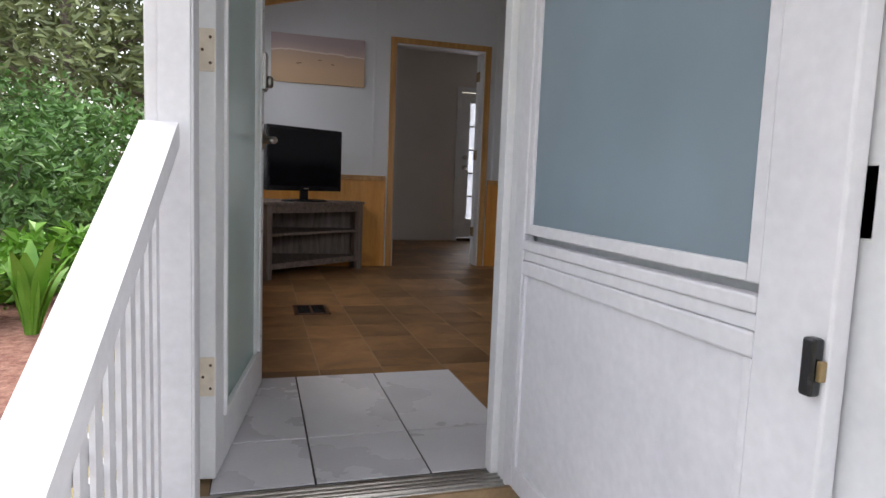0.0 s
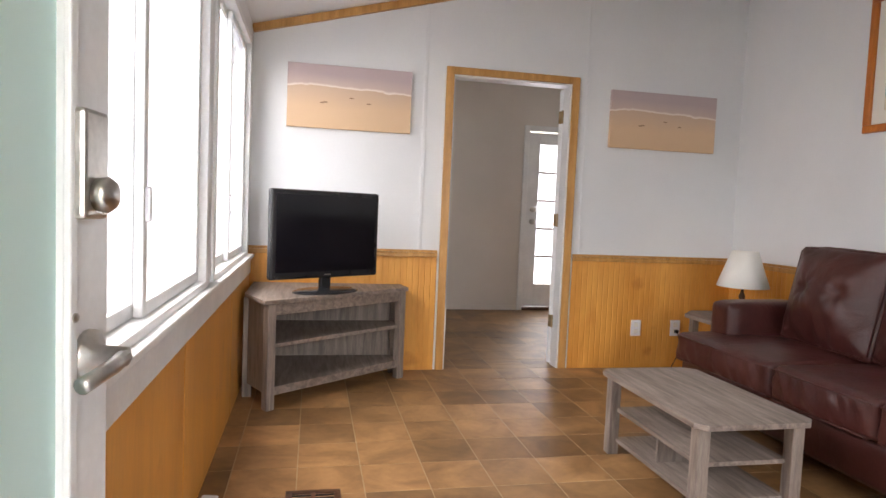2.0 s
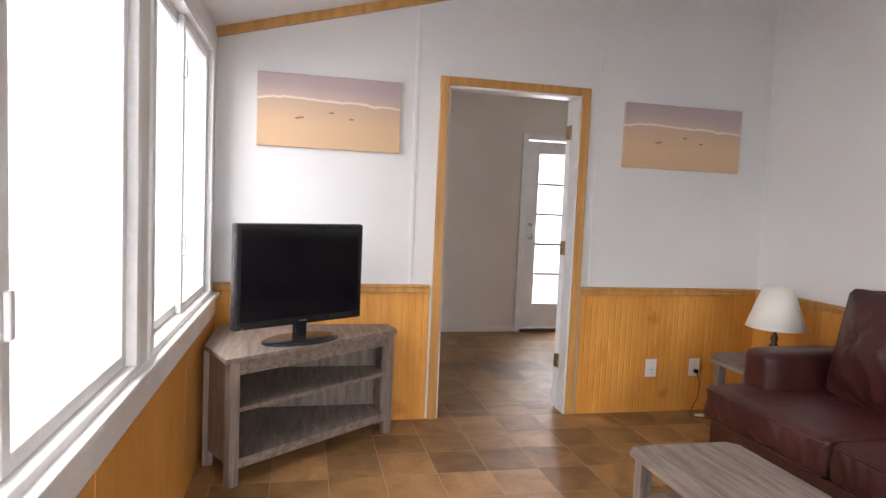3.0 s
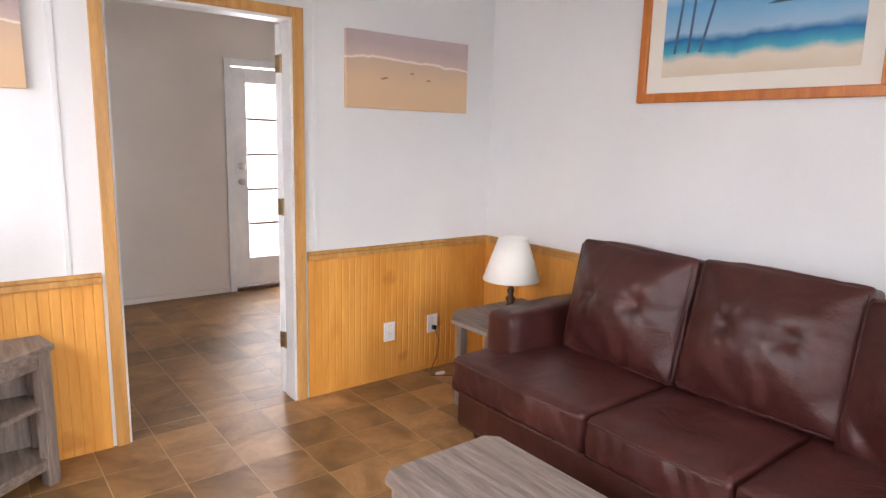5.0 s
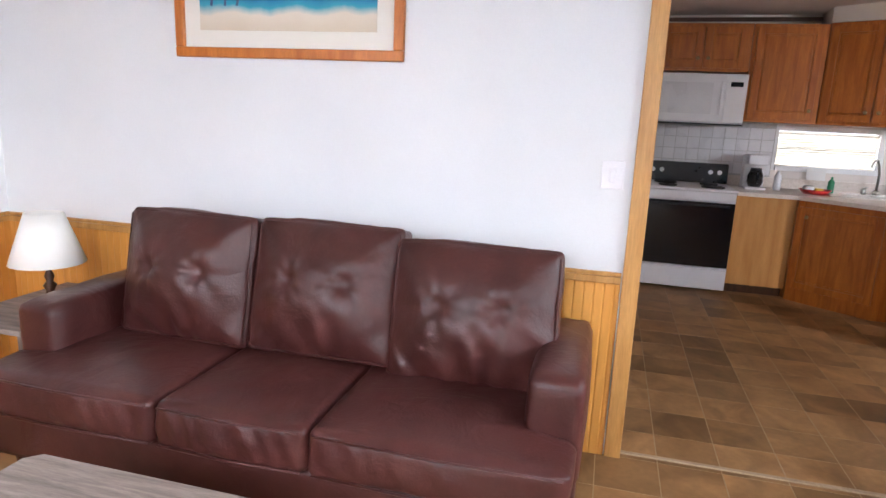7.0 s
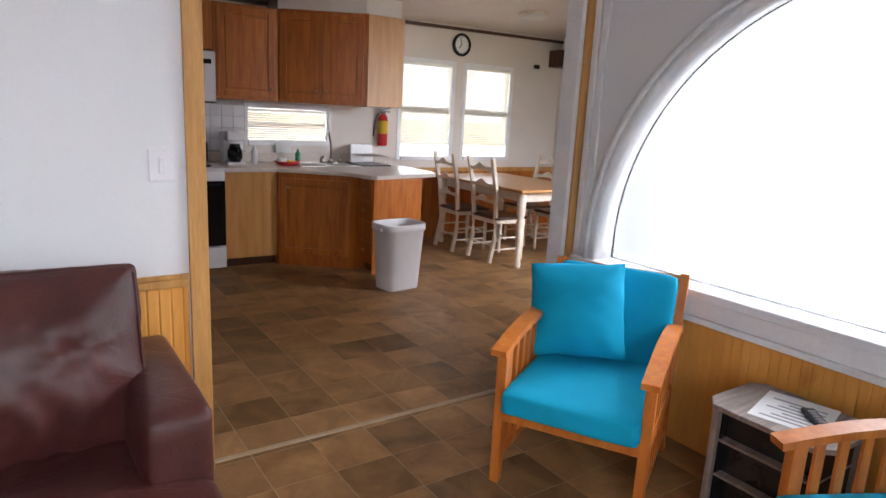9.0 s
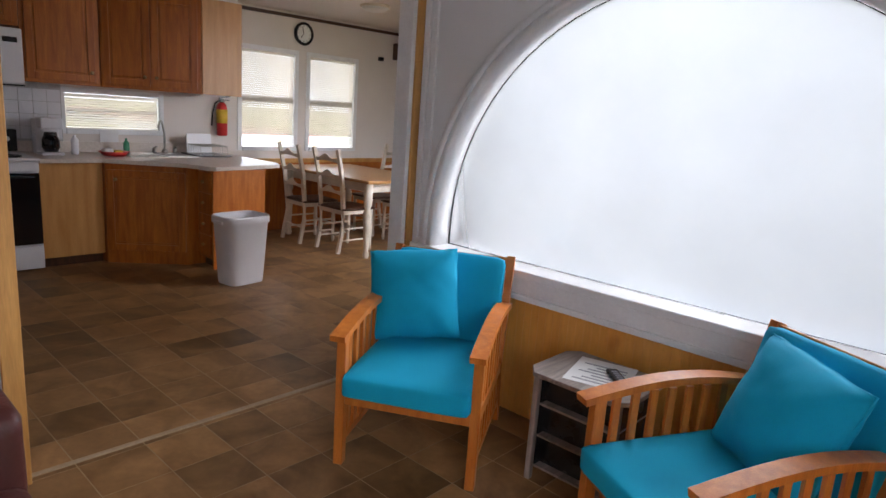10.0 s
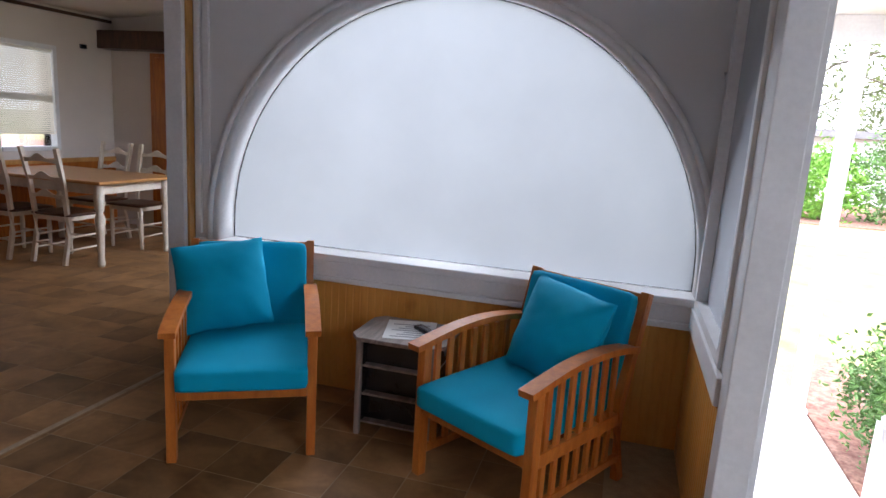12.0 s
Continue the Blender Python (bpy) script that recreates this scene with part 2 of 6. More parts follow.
VINYL = mat("mottled_brown_vinyl_tile", (0.15, 0.073, 0.026), (0.39, 0.215, 0.092), 3.4, 0.44, bump=0.06, bscale=30, spec=0.32, rand=0.26, warp=0.9, fine=0.1, detail=7, lo=0.3, hi=0.75)
VINYL_J = mat("mottled_brown_vinyl_sheet", (0.15, 0.073, 0.026), (0.39, 0.215, 0.092), 3.4, 0.44, bump=0.06, bscale=30, spec=0.32, island=0.26, warp=0.9, fine=0.1, detail=7, lo=0.3, hi=0.75)
SHADE = mat("lampshade_fabric", (0.8, 0.78, 0.72), (0.86, 0.84, 0.79), 6, 0.9, bump=0.2, bscale=300, fine=0.03)
FROST = frosted("frosted_film_glass", (0.2, 0.213, 0.225))
FROSTG = frosted("green_frosted_glass", (0.74, 0.95, 0.9), 0.8)
FROSTB = frosted("dusty_blue_storm_glass", (0.58, 0.71, 0.79))
GLASS = clear_glass("window_glass", (0.97, 0.99, 0.99))
# milky white stands in for daylight glare on the clear sliding panes
WHITENED_GLASS = frosted("whitened_sash_glass", (0.88, 0.9, 0.95))
BLIND = frosted("ivory_blind_slat", (0.93, 0.88, 0.8))
CONC = mat("pale_concrete", (0.48, 0.47, 0.46), (0.6, 0.59, 0.58), 3, 0.85, bump=0.3, bscale=60)
GRASS = mat("dry_lawn", (0.16, 0.17, 0.06), (0.36, 0.3, 0.14), 2, 0.95, bump=0.6, bscale=60, fine=0.3)
MULCH = mat("red_mulch", (0.16, 0.06, 0.04), (0.34, 0.19, 0.14), 14, 0.95, bump=0.8, bscale=50, fine=0.35)
ASPH = mat("grey_asphalt", (0.16, 0.16, 0.165), (0.24, 0.24, 0.24), 3, 0.9, bump=0.4, bscale=80)
LEAF = mat("mid_green_leaf", (0.06, 0.15, 0.03), (0.15, 0.29, 0.07), 3, 0.5, bump=0.1, island=0.35, fine=0.15)
LEAFD = mat("grey_green_leaf", (0.12, 0.16, 0.06), (0.27, 0.3, 0.14), 3, 0.6, bump=0.1, island=0.35, fine=0.15)
LEAFY = mat("bright_green_leaf", (0.1, 0.28, 0.02), (0.2, 0.4, 0.05), 3, 0.45, bump=0.1, island=0.2)
BARK = mat("grey_bark", (0.1, 0.08, 0.06), (0.2, 0.16, 0.13), 8, 0.9, bump=0.8, bscale=25, stretch=(3, 3, 0.6))
RED = mat("red_enamel", (0.5, 0.02, 0.02), (0.6, 0.03, 0.03), 4, 0.3, bump=0)
YELLOW = mat("yellow_label", (0.7, 0.45, 0.03), (0.75, 0.5, 0.05), 4, 0.5, bump=0)
PAPER = mat("white_paper", (0.7, 0.7, 0.7), (0.76, 0.76, 0.75), 4, 0.8, bump=0.05, fine=0.02)
INK = mat("grey_print", (0.3, 0.3, 0.32), None, 4, 0.8, bump=0, fine=0)
GREEN_P = mat("green_plastic", (0.03, 0.25, 0.12), None, 4, 0.35, bump=0)
PINKP = mat("pink_print", (0.75, 0.12, 0.5), None, 4, 0.6, bump=0)
MATB = mat("cream_mount_board", (0.74, 0.71, 0.63), (0.77, 0.74, 0.67), 2, 0.8, bump=0.02, fine=0.01)
BEACH = banded("beach_print", [(0.0, (0.62, 0.42, 0.25)), (0.5, (0.68, 0.47, 0.3)), (0.785, (0.6, 0.43, 0.31)), (0.80, (0.86, 0.77, 0.69)), (0.83, (0.58, 0.45, 0.4)), (1.0, (0.48, 0.38, 0.38))], 0.32, 3.2)
SEASCAPE = banded("seascape_print", [(0.0, (0.6, 0.5, 0.36)), (0.2, (0.7, 0.62, 0.5)), (0.27, (0.05, 0.36, 0.48)), (0.36, (0.01, 0.14, 0.36)), (0.42, (0.3, 0.5, 0.66)), (0.65, (0.12, 0.38, 0.66)), (0.8, (0.5, 0.68, 0.8)), (1.0, (0.05, 0.25, 0.55))], 0.16, 5.0, 0.16)


# ---- builders ----
def boxes(items, bevel=0.0):
    """One bmesh of axis-aligned boxes (x0, y0, z0, x1, y1, z1)."""
    bm = bmesh.new()
    for x0, y0, z0, x1, y1, z1 in items:
        r = bmesh.ops.create_cube(bm, size=1)
        bmesh.ops.transform(bm, verts=r["verts"], matrix=Matrix.Translation(((x0 + x1) / 2, (y0 + y1) / 2, (z0 + z1) / 2)) @ Matrix.Diagonal((x1 - x0, y1 - y0, z1 - z0, 1)))
    if bevel:
        bmesh.ops.bevel(bm, geom=bm.edges[:], offset=bevel, segments=2, profile=0.5, affect="EDGES")
    return bm


def lathe(rings, seg=20):
    """Rings (radius, z) turned round z, closed at the ends."""
    bm = bmesh.new()
    loops = [[bm.verts.new((r * math.cos(2 * math.pi * k / seg), r * math.sin(2 * math.pi * k / seg), z)) for k in range(seg)] for r, z in rings]
    for a, b in zip(loops, loops[1:]):
        for k in range(seg):
            bm.faces.new((a[k], a[(k + 1) % seg], b[(k + 1) % seg], b[k]))
    bm.faces.new(loops[0][::-1])
    bm.faces.new(loops[-1])
    return bm


def prism(points, z0, z1, bevel=0.0):
    """A plan outline raised from z0 to z1."""
    bm = bmesh.new()
    lo = [bm.verts.new((x, y, z0)) for x, y in points]
    hi = [bm.verts.new((x, y, z1)) for x, y in points]
    bm.faces.new(lo[::-1])
    bm.faces.new(hi)
    for k in range(len(points)):
        j = (k + 1) % len(points)
        bm.faces.new((lo[k], lo[j], hi[j], hi[k]))
    bmesh.ops.recalc_face_normals(bm, faces=bm.faces)
    if bevel:
        bmesh.ops.bevel(bm, geom=bm.edges[:], offset=bevel, segments=2, profile=0.5, affect="EDGES")
    return bm


def sweep(points, w, h=None, round_seg=0):
    """A bar of section w x h (or round) along a line of points."""
    bm = bmesh.new()
    h = h or w
    if round_seg:
        sec = [(w / 2 * math.cos(2 * math.pi * k / round_seg), w / 2 * math.sin(2 * math.pi * k / round_seg)) for k in range(round_seg)]
    else:
        sec = [(-w / 2, -h / 2), (w / 2, -h / 2), (w / 2, h / 2), (-w / 2, h / 2)]
    pts = [Vector(p) for p in points]
    loops = []
    for i, p in enumerate(pts):
        d = (pts[min(i + 1, len(pts) - 1)] - pts[max(i - 1, 0)]).normalized()
        side = d.cross(Vector((0, 0, 1)))
        side = side.normalized() if side.length > 0.05 else Vector((1, 0, 0))
        up = side.cross(d).normalized()
        loops.append([bm.verts.new(p + side * a + up * b) for a, b in sec])
    n = len(sec)
    for a, b in zip(loops, loops[1:]):
        for k in range(n):
            bm.faces.new((a[k], a[(k + 1) % n], b[(k + 1) % n], b[k]))
    bm.faces.new(loops[0][::-1])
    bm.faces.new(loops[-1])
    bmesh.ops.recalc_face_normals(bm, faces=bm.faces)
    return bm


def pillow(sx, sy, sz, r, bulge=(0, 0, 0), cuts=12, wrinkle=0.0, dimples=(), pinch=0.0, folds=0.0):
    """A padded block about its centre: rounded edges, bulging faces, small folds, button dimples (x, z) on the -y face."""
    bm = bmesh.new()
    bmesh.ops.create_cube(bm, size=2)
    bmesh.ops.subdivide_edges(bm, edges=bm.edges[:], cuts=cuts, use_grid_fill=True)
    half = Vector((sx / 2, sy / 2, sz / 2))
    for v in bm.verts:
        u = v.co.copy()
        p = Vector((u.x * half.x, u.y * half.y, u.z * half.z))
        q = Vector([max(-half[i] + r, min(half[i] - r, p[i])) for i in range(3)])
        d = p - q
        if d.length > 1e-6:
            p = q + d.normalized() * min(r, max(abs(d.x), abs(d.y), abs(d.z)))
        b = [(1 - u[(i + 1) % 3] ** 2) * (1 - u[(i + 2) % 3] ** 2) for i in range(3)]
        for i in range(3):
            p[i] += bulge[i] * b[i] * u[i]
        if pinch:
            p.y *= 1 - pinch * max(abs(u.x), abs(u.z)) ** 4
        for dx, dz in dimples:
            e = ((p.x - dx) ** 2 + (p.z - dz) ** 2) ** 0.5
            if u.y < 0:
                ang = math.atan2(p.z - dz, p.x - dx)
                p.y += 0.026 * math.exp(-(e / 0.04) ** 2) + 0.004 * math.exp(-(e / 0.11) ** 2) * math.cos(8 * ang + 3 * dx)
        if folds and u.y < 0:
            fall = max(0.0, min(1.0, (-u.z - 0.05) / 0.6)) * (1 - u.x ** 8)
            p.y += folds * fall * math.sin(46 * p.x + 14 * p.z + 7 * noise.noise(Vector((p.x * 3 + sx, p.z * 4, 1.7))))
        if wrinkle:
            k = noise.noise(Vector((p.x * 5 + sx * 9, p.y * 7, p.z * 9))) + 0.5 * noise.noise(Vector((p.x * 17, p.y * 15 + sz * 5, p.z * 21)))
            p += p.normalized() * wrinkle * k
        v.co = p
    return bm


def moved(bm, m):
    bmesh.ops.transform(bm, matrix=m, verts=bm.verts)
    return bm


def joined(*bms):
    """Several shells of one piece in one bmesh."""
    out = bmesh.new()
    for b in bms:
        me = bpy.data.meshes.new("tmp")
        b.to_mesh(me)
        out.from_mesh(me)
        bpy.data.meshes.remove(me)
        b.free()
    return out


def mesh_of(name, bm, material, smooth=False):
    me = bpy.data.meshes.new(name)
    bm.to_mesh(me)
    bm.free()
    me.materials.append(material)
    if smooth:
        me.polygons.foreach_set("use_smooth", [True] * len(me.polygons))
    return me


def part(name, bm, material, parent, label="", smooth=False):
    o = new(name, mesh_of(name, bm, material, smooth))
    o.parent = parent
    return tagged(o, label)


def thing(name, m, label, category, group=""):
    o = new(name)
    o.empty_display_size = 0.1
    o.matrix_world = m
    return tagged(o, label, category, group)


def solid(name, bm, material, label, category, group="", smooth=False, m=None):
    o = new(name, mesh_of(name, bm, material, smooth))
    if m is not None:
        o.matrix_world = m
    return tagged(o, label, category, group)


def structure(name, bm, material, label, category, smooth=False):
    return tagged(new(name, mesh_of(name, bm, material, smooth)), label, category, "", "structure")


# ---- the large structure ----
LX, RX, FY, BY = -0.07, 3.49, 0.65, 5.89


def roof_z(x):
    return 2.25 + 0.262 * (x - LX)


def grooved(length, z0, z1, pitch=0.042):
    """Bead board along local x, its face towards local -y, with a groove at every bead."""
    bm = bmesh.new()
    prof, x = [], 0.0
    while x < length - 1e-6:
        e = min(x + pitch, length)
        prof += [(x, -0.0065), (min(x + 0.006, e), -0.009), (max(e - 0.006, x), -0.009)]
        x = e
    prof.append((length, -0.0065))
    lo = [bm.verts.new((a, b, z0)) for a, b in prof]
    hi = [bm.verts.new((a, b, z1)) for a, b in prof]
    for k in range(len(prof) - 1):
        bm.faces.new((lo[k], lo[k + 1], hi[k + 1], hi[k]))
    for row, flip in ((lo, 1), (hi, 0)):
        a, b = bm.verts.new((length, 0, row[0].co.z)), bm.verts.new((0, 0, row[0].co.z))
        f = row + [a, b]
        bm.faces.new(f[::-1] if flip else f)
    return bm


def slab(bm, lower, thick):
    """Closes a slab of the given thickness above four lower corners."""
    upper = [bm.verts.new(p.co + Vector((0, 0, thick))) for p in lower]
    bm.faces.new(lower[::-1])
    bm.faces.new(upper)
    for k in range(4):
        j = (k + 1) % 4
        bm.faces.new((lower[k], lower[j], upper[j], upper[k]))
    return bm


def wainscot(name, m, length, z1=0.79, rail=True, pitch=0.042):
    o = structure(name, moved(grooved(length, 0.0, z1, pitch), m), PINE, "orange knotty pine %s wainscot on the wall" % ("bead board" if pitch < 0.1 else "plywood"), "wainscot")
    if rail:
        r = joined(boxes([(0, -0.022, z1, length, 0, z1 + 0.03)], 0.004), boxes([(0, -0.014, z1 + 0.031, length, 0, z1 + 0.048)], 0.003))
        part("chair_rail", moved(r, m), OAKTRIM, o, "honey oak chair rail moulding")
    return o


structure("floor", boxes([(LX - 0.1, 1.58, -0.12, 3.54, BY + 0.12, -0.0008), (0.70, 0.48, -0.12, 3.54, 1.58, -0.0008)]), JOINT, "brown mottled vinyl tile floor with tan joints", "floor")
structure("floor_kitchen", boxes([(3.54, -3.6, -0.12, 7.5, 3.6, -0.0008)]), JOINT, "dark brown mottled vinyl tile kitchen floor", "floor")
structure("floor_back_room", boxes([(-0.2, BY + 0.12, -0.12, 4.4, 8.6, -0.0008)]), JOINT, "brown vinyl tile floor of the back room", "floor")

# back wall with the doorway, its sloping top under the ceiling
DX0, DX1, DZ = 1.255, 2.115, 2.045


def gable(x0, x1, z0, y0, y1):
    bm = bmesh.new()
    v = [bm.verts.new(p) for y in (y0, y1) for p in ((x0, y, z0), (x1, y, z0), (x1, y, roof_z(x1) + 0.05), (x0, y, roof_z(x0) + 0.05))]
    for f in ((0, 1, 2, 3), (7, 6, 5, 4), (0, 4, 5, 1), (1, 5, 6, 2), (2, 6, 7, 3), (3, 7, 4, 0)):
        bm.faces.new([v[k] for k in f])
    return bm


structure("wall_back", joined(gable(LX - 0.12, DX0, 0, BY, BY + 0.11), gable(DX1, RX + 0.11, 0, BY, BY + 0.11), gable(DX0, DX1, DZ, BY, BY + 0.11)), WALL, "white panelled wall with a doorway", "wall")
for x in (1.06, 2.24):
    structure("trim", boxes([(x - 0.012, BY - 0.006, 0.84, x + 0.012, BY, roof_z(x) - 0.05)], 0.002), WALL, "white batten strip over a wall panel seam", "trim")
wainscot("wainscot_back_a", pose(LX, BY, 0), 1.185 - LX)
wainscot("wainscot_back_b", pose(2.185, BY, 0), RX - 2.185)
# wooden casing and white jamb of the doorway
casing = structure("trim_doorway", joined(boxes([(DX0 - 0.055, BY - 0.02, 0, DX0, BY - 0.001, DZ + 0.05)], 0.004), boxes([(DX1, BY - 0.02, 0, DX1 + 0.055, BY - 0.001, DZ + 0.05)], 0.004), boxes([(DX0, BY - 0.02, DZ, DX1, BY - 0.001, DZ + 0.05)], 0.004)), OAKTRIM, "honey oak door casing", "door casing")
structure("trim_jamb", boxes([(DX0, BY - 0.001, 0, DX0 + 0.012, BY + 0.12, DZ), (DX1 - 0.012, BY - 0.001, 0, DX1, BY + 0.12, DZ), (DX0 + 0.012, BY - 0.001, DZ - 0.012, DX1 - 0.012, BY + 0.12, DZ)]), TRIMW, "white painted door jamb", "door jamb")

# sloping wooden moulding and ceiling
structure("trim_ceiling", sweep([(LX, BY - 0.014, roof_z(LX) - 0.028), (RX, BY - 0.014, roof_z(RX) - 0.028)], 0.028, 0.05), OAKTRIM, "honey oak crown moulding along the sloping ceiling", "moulding")
bm = bmesh.new()
v = [bm.verts.new(p) for p in ((LX - 0.12, 0.4, roof_z(LX - 0.12)), (RX + 0.11, 0.4, roof_z(RX + 0.11)), (RX + 0.11, BY + 0.11, roof_z(RX + 0.11)), (LX - 0.12, BY + 0.11, roof_z(LX - 0.12)))]
structure("ceiling", slab(bm, v, 0.08), CEIL, "white sloping ceiling", "ceiling")

# sofa wall, with the wide opening to the kitchen
OY = 2.60
structure("wall_sofa", boxes([(RX, OY + 0.02, 0, RX + 0.1, BY, 3.25), (RX, 0.5, 2.12, RX + 0.1, OY + 0.02, 3.25), (RX, 0.5, 0, RX + 0.1, 0.70, 2.12)]), WALL, "white wall with a wide opening to the kitchen", "wall")
wainscot("wainscot_sofa", pose(RX, BY, 0, 0, 0, -90), BY - OY - 0.075)
structure("trim_opening", joined(boxes([(RX - 0.018, OY, 0, RX - 0.001, OY + 0.07, 2.17)], 0.004), boxes([(RX - 0.018, 0.655, 0, RX - 0.001, 0.705, 2.17)], 0.004), boxes([(RX - 0.018, 0.705, 2.1, RX - 0.001, OY, 2.17)], 0.004), boxes([(RX - 0.001, OY, 0, RX + 0.11, OY + 0.018, 2.1)])), OAKTRIM, "honey oak casing of the wide opening", "casing")
structure("trim_post", boxes([(RX + 0.001, 0.701, 0, RX + 0.11, 0.73, 2.1)], 0.003), TRIMW, "grey-white painted post at the opening", "post")
structure("threshold", boxes([(3.525, 0.73, -0.004, 3.548, OY, 0.004)], 0.001), mat("tan_seam", (0.36, 0.27, 0.18), (0.44, 0.34, 0.24), 20), "tan seam strip between two floors", "threshold")

# left wall with two sliding windows
W1, W2, WZ0, WZ1 = (2.55, 4.20), (4.34, 5.74), 0.78, 2.12
structure("wall_left", boxes([(LX - 0.11, 1.711, 0, LX - 0.045, 2.5495, 2.3), (LX - 0.11, 2.55, 0, LX, BY, WZ0), (LX - 0.11, 2.55, WZ1, LX, BY, 2.3), (LX - 0.11, W1[1], WZ0, LX, W2[0], WZ1), (LX - 0.11, W2[1], WZ0, LX, BY, WZ1)]), WALL, "white wall with two tall sliding windows", "wall")
wainscot("wainscot_left", pose(LX, 2.56, 0, 0, 0, 90), BY - 2.56, 0.655, False, 1.22)
structure("trim_window_apron", joined(boxes([(LX, 2.56, 0.66, LX + 0.02, BY - 0.03, 0.76)], 0.004), boxes([(LX, 2.56, 0.762, LX + 0.04, BY - 0.03, 0.785)], 0.004)), TRIMW, "white painted window sill and apron", "window sill")


def sliding_window(name, y0, y1):
    w = tagged(new(name), "white sliding window, bright daylight behind", "window", "", "structure")
    w.matrix_world = pose(LX, y0, WZ0)
    L, H = y1 - y0, WZ1 - WZ0
    part("window_frame", joined(boxes([(-0.1, 0, 0, 0.012, 0.045, H)], 0.003), boxes([(-0.1, L - 0.045, 0, 0.012, L, H)], 0.003), boxes([(-0.1, 0.045, 0, 0.012, L - 0.045, 0.03)], 0.003), boxes([(-0.1, 0.045, H - 0.04, 0.012, L - 0.045, H)], 0.003)), TRIMW, w)
    half = L / 2
    for k, (a, x) in enumerate(((0.045, -0.055), (half - 0.02, -0.03))):
        b = a + half - 0.025
        sash = part("sash", joined(boxes([(x - 0.012, a, 0.032, x + 0.012, a + 0.04, H - 0.042)], 0.003), boxes([(x - 0.012, b - 0.04, 0.032, x + 0.012, b, H - 0.042)], 0.003), boxes([(x - 0.012, a + 0.04, 0.032, x + 0.012, b - 0.04, 0.07)], 0.003), boxes([(x - 0.012, a + 0.04, H - 0.08, x + 0.012, b - 0.04, H - 0.042)], 0.003)), TRIMW, w, "white metal sash")
        pane = part("pane", boxes([(x - 0.002, a + 0.038, 0.068, x + 0.002, b - 0.038, H - 0.078)]), WHITENED_GLASS, sash)
        pane.visible_shadow = False
        if k:
            for z in (0.28, H - 0.3):
                part("latch", boxes([(x + 0.012, a + 0.008, z, x + 0.026, a + 0.03, z + 0.09)], 0.004), WHITEP, sash, "white plastic window latch")
    return w


sliding_window("window_1", *W1)
sliding_window("window_2", *W2)

# front wall with the arched frosted window
AX, AR, AZ, AB = 2.052, 1.272, 0.835, 0.752
GY = 0.52


def arch_pts(r, n=40, base=AB):
    return [(AX + r, base)] + [(AX + r * math.cos(math.pi * k / n), AZ + r * math.sin(math.pi * k / n)) for k in range(n + 1)] + [(AX - r, base)]


def arch_band(r0, r1, y0, y1, base=AB):
    """A band that follows the arch, between two radii, from y0 to y1."""
    bm = bmesh.new()
    a, b = arch_pts(r0, base=base), arch_pts(r1, base=base)
    rows = [[bm.verts.new((x, y, z)) for x, z in p] for p in (a, b) for y in (y0, y1)]
    i0, i1, o0, o1 = rows
    for k in range(len(a) - 1):
        for p, q in ((i0, i1), (i1, o1), (o1, o0), (o0, i0)):
            bm.faces.new((p[k], p[k + 1], q[k + 1], q[k]))
    bm.faces.new((i0[0], i1[0], o1[0], o0[0]))
    bm.faces.new((i0[-1], i1[-1], o1[-1], o0[-1]))
    bmesh.ops.recalc_face_normals(bm, faces=bm.faces)
    return bm


def arch_wall(y0, y1, x0, x1, ztop):
    bm = bmesh.new()
    inner = arch_pts(AR + 0.01)
    outer = []
    for x, z in inner:
        t = (x - AX) / (AR + 0.01)
        outer.append((x1 if t > 0.72 else x0 if t < -0.72 else x, z if abs(t) > 0.72 else ztop))
    f0 = [[bm.verts.new((x, y, z)) for x, z in p] for p in (inner, outer) for y in (y0, y1)]
    a0, a1, b0, b1 = f0
    for k in range(len(inner) - 1):
        for p, q in ((a0, a1), (a1, b1), (b0, a0)):
            bm.faces.new((p[k], p[k + 1], q[k + 1], q[k]))
    bmesh.ops.remove_doubles(bm, verts=bm.verts, dist=1e-5)
    bmesh.ops.recalc_face_normals(bm, faces=bm.faces)
    return bm


wall_front = structure("wall_front", joined(boxes([(0.78, 0.46, 0, RX, FY, AB - 0.006)]), arch_wall(0.46, FY, 0.78, RX, 3.2), boxes([(2.95, 0.47, 1.76, RX, FY - 0.003, 3.2), (0.78, 0.47, 1.76, 1.154, FY - 0.003, 3.2)])), WALL, "grey-white wall round a large arched window", "wall")
wainscot("wainscot_front", pose(RX, FY, 0, 0, 0, 180), RX - 0.785, 0.62, False)
arch = tagged(new("window_arch"), "large half-round window with frosted film and white moulding", "window", "", "structure")
part("window_frame", joined(arch_band(AR - 0.012, AR + 0.03, GY - 0.03, FY + 0.012), arch_band(AR + 0.03, AR + 0.06, FY + 0.001, FY + 0.028)), TRIMW, arch, "white arched moulding", True)
part("gasket", arch_band(AR - 0.017, AR - 0.0125, GY - 0.004, GY + 0.004), BLACK, arch, "thin black rubber gasket")
part("gasket", boxes([(AX - AR + 0.012, GY + 0.001, AB + 0.001, AX + AR - 0.012, GY + 0.004, AB + 0.005)]), BLACK, arch)
part("window_sill", joined(boxes([(0.785, GY - 0.03, AB - 0.04, RX - 0.02, FY + 0.03, AB - 0.0005)], 0.006), boxes([(0.785, FY, AB - 0.12, RX - 0.02, FY + 0.018, AB - 0.041)], 0.005), boxes([(0.785, FY, AB - 0.15, RX - 0.02, FY + 0.032, AB - 0.121)], 0.006)), TRIMW, arch, "deep white sill with stepped moulding")
bm = bmesh.new()
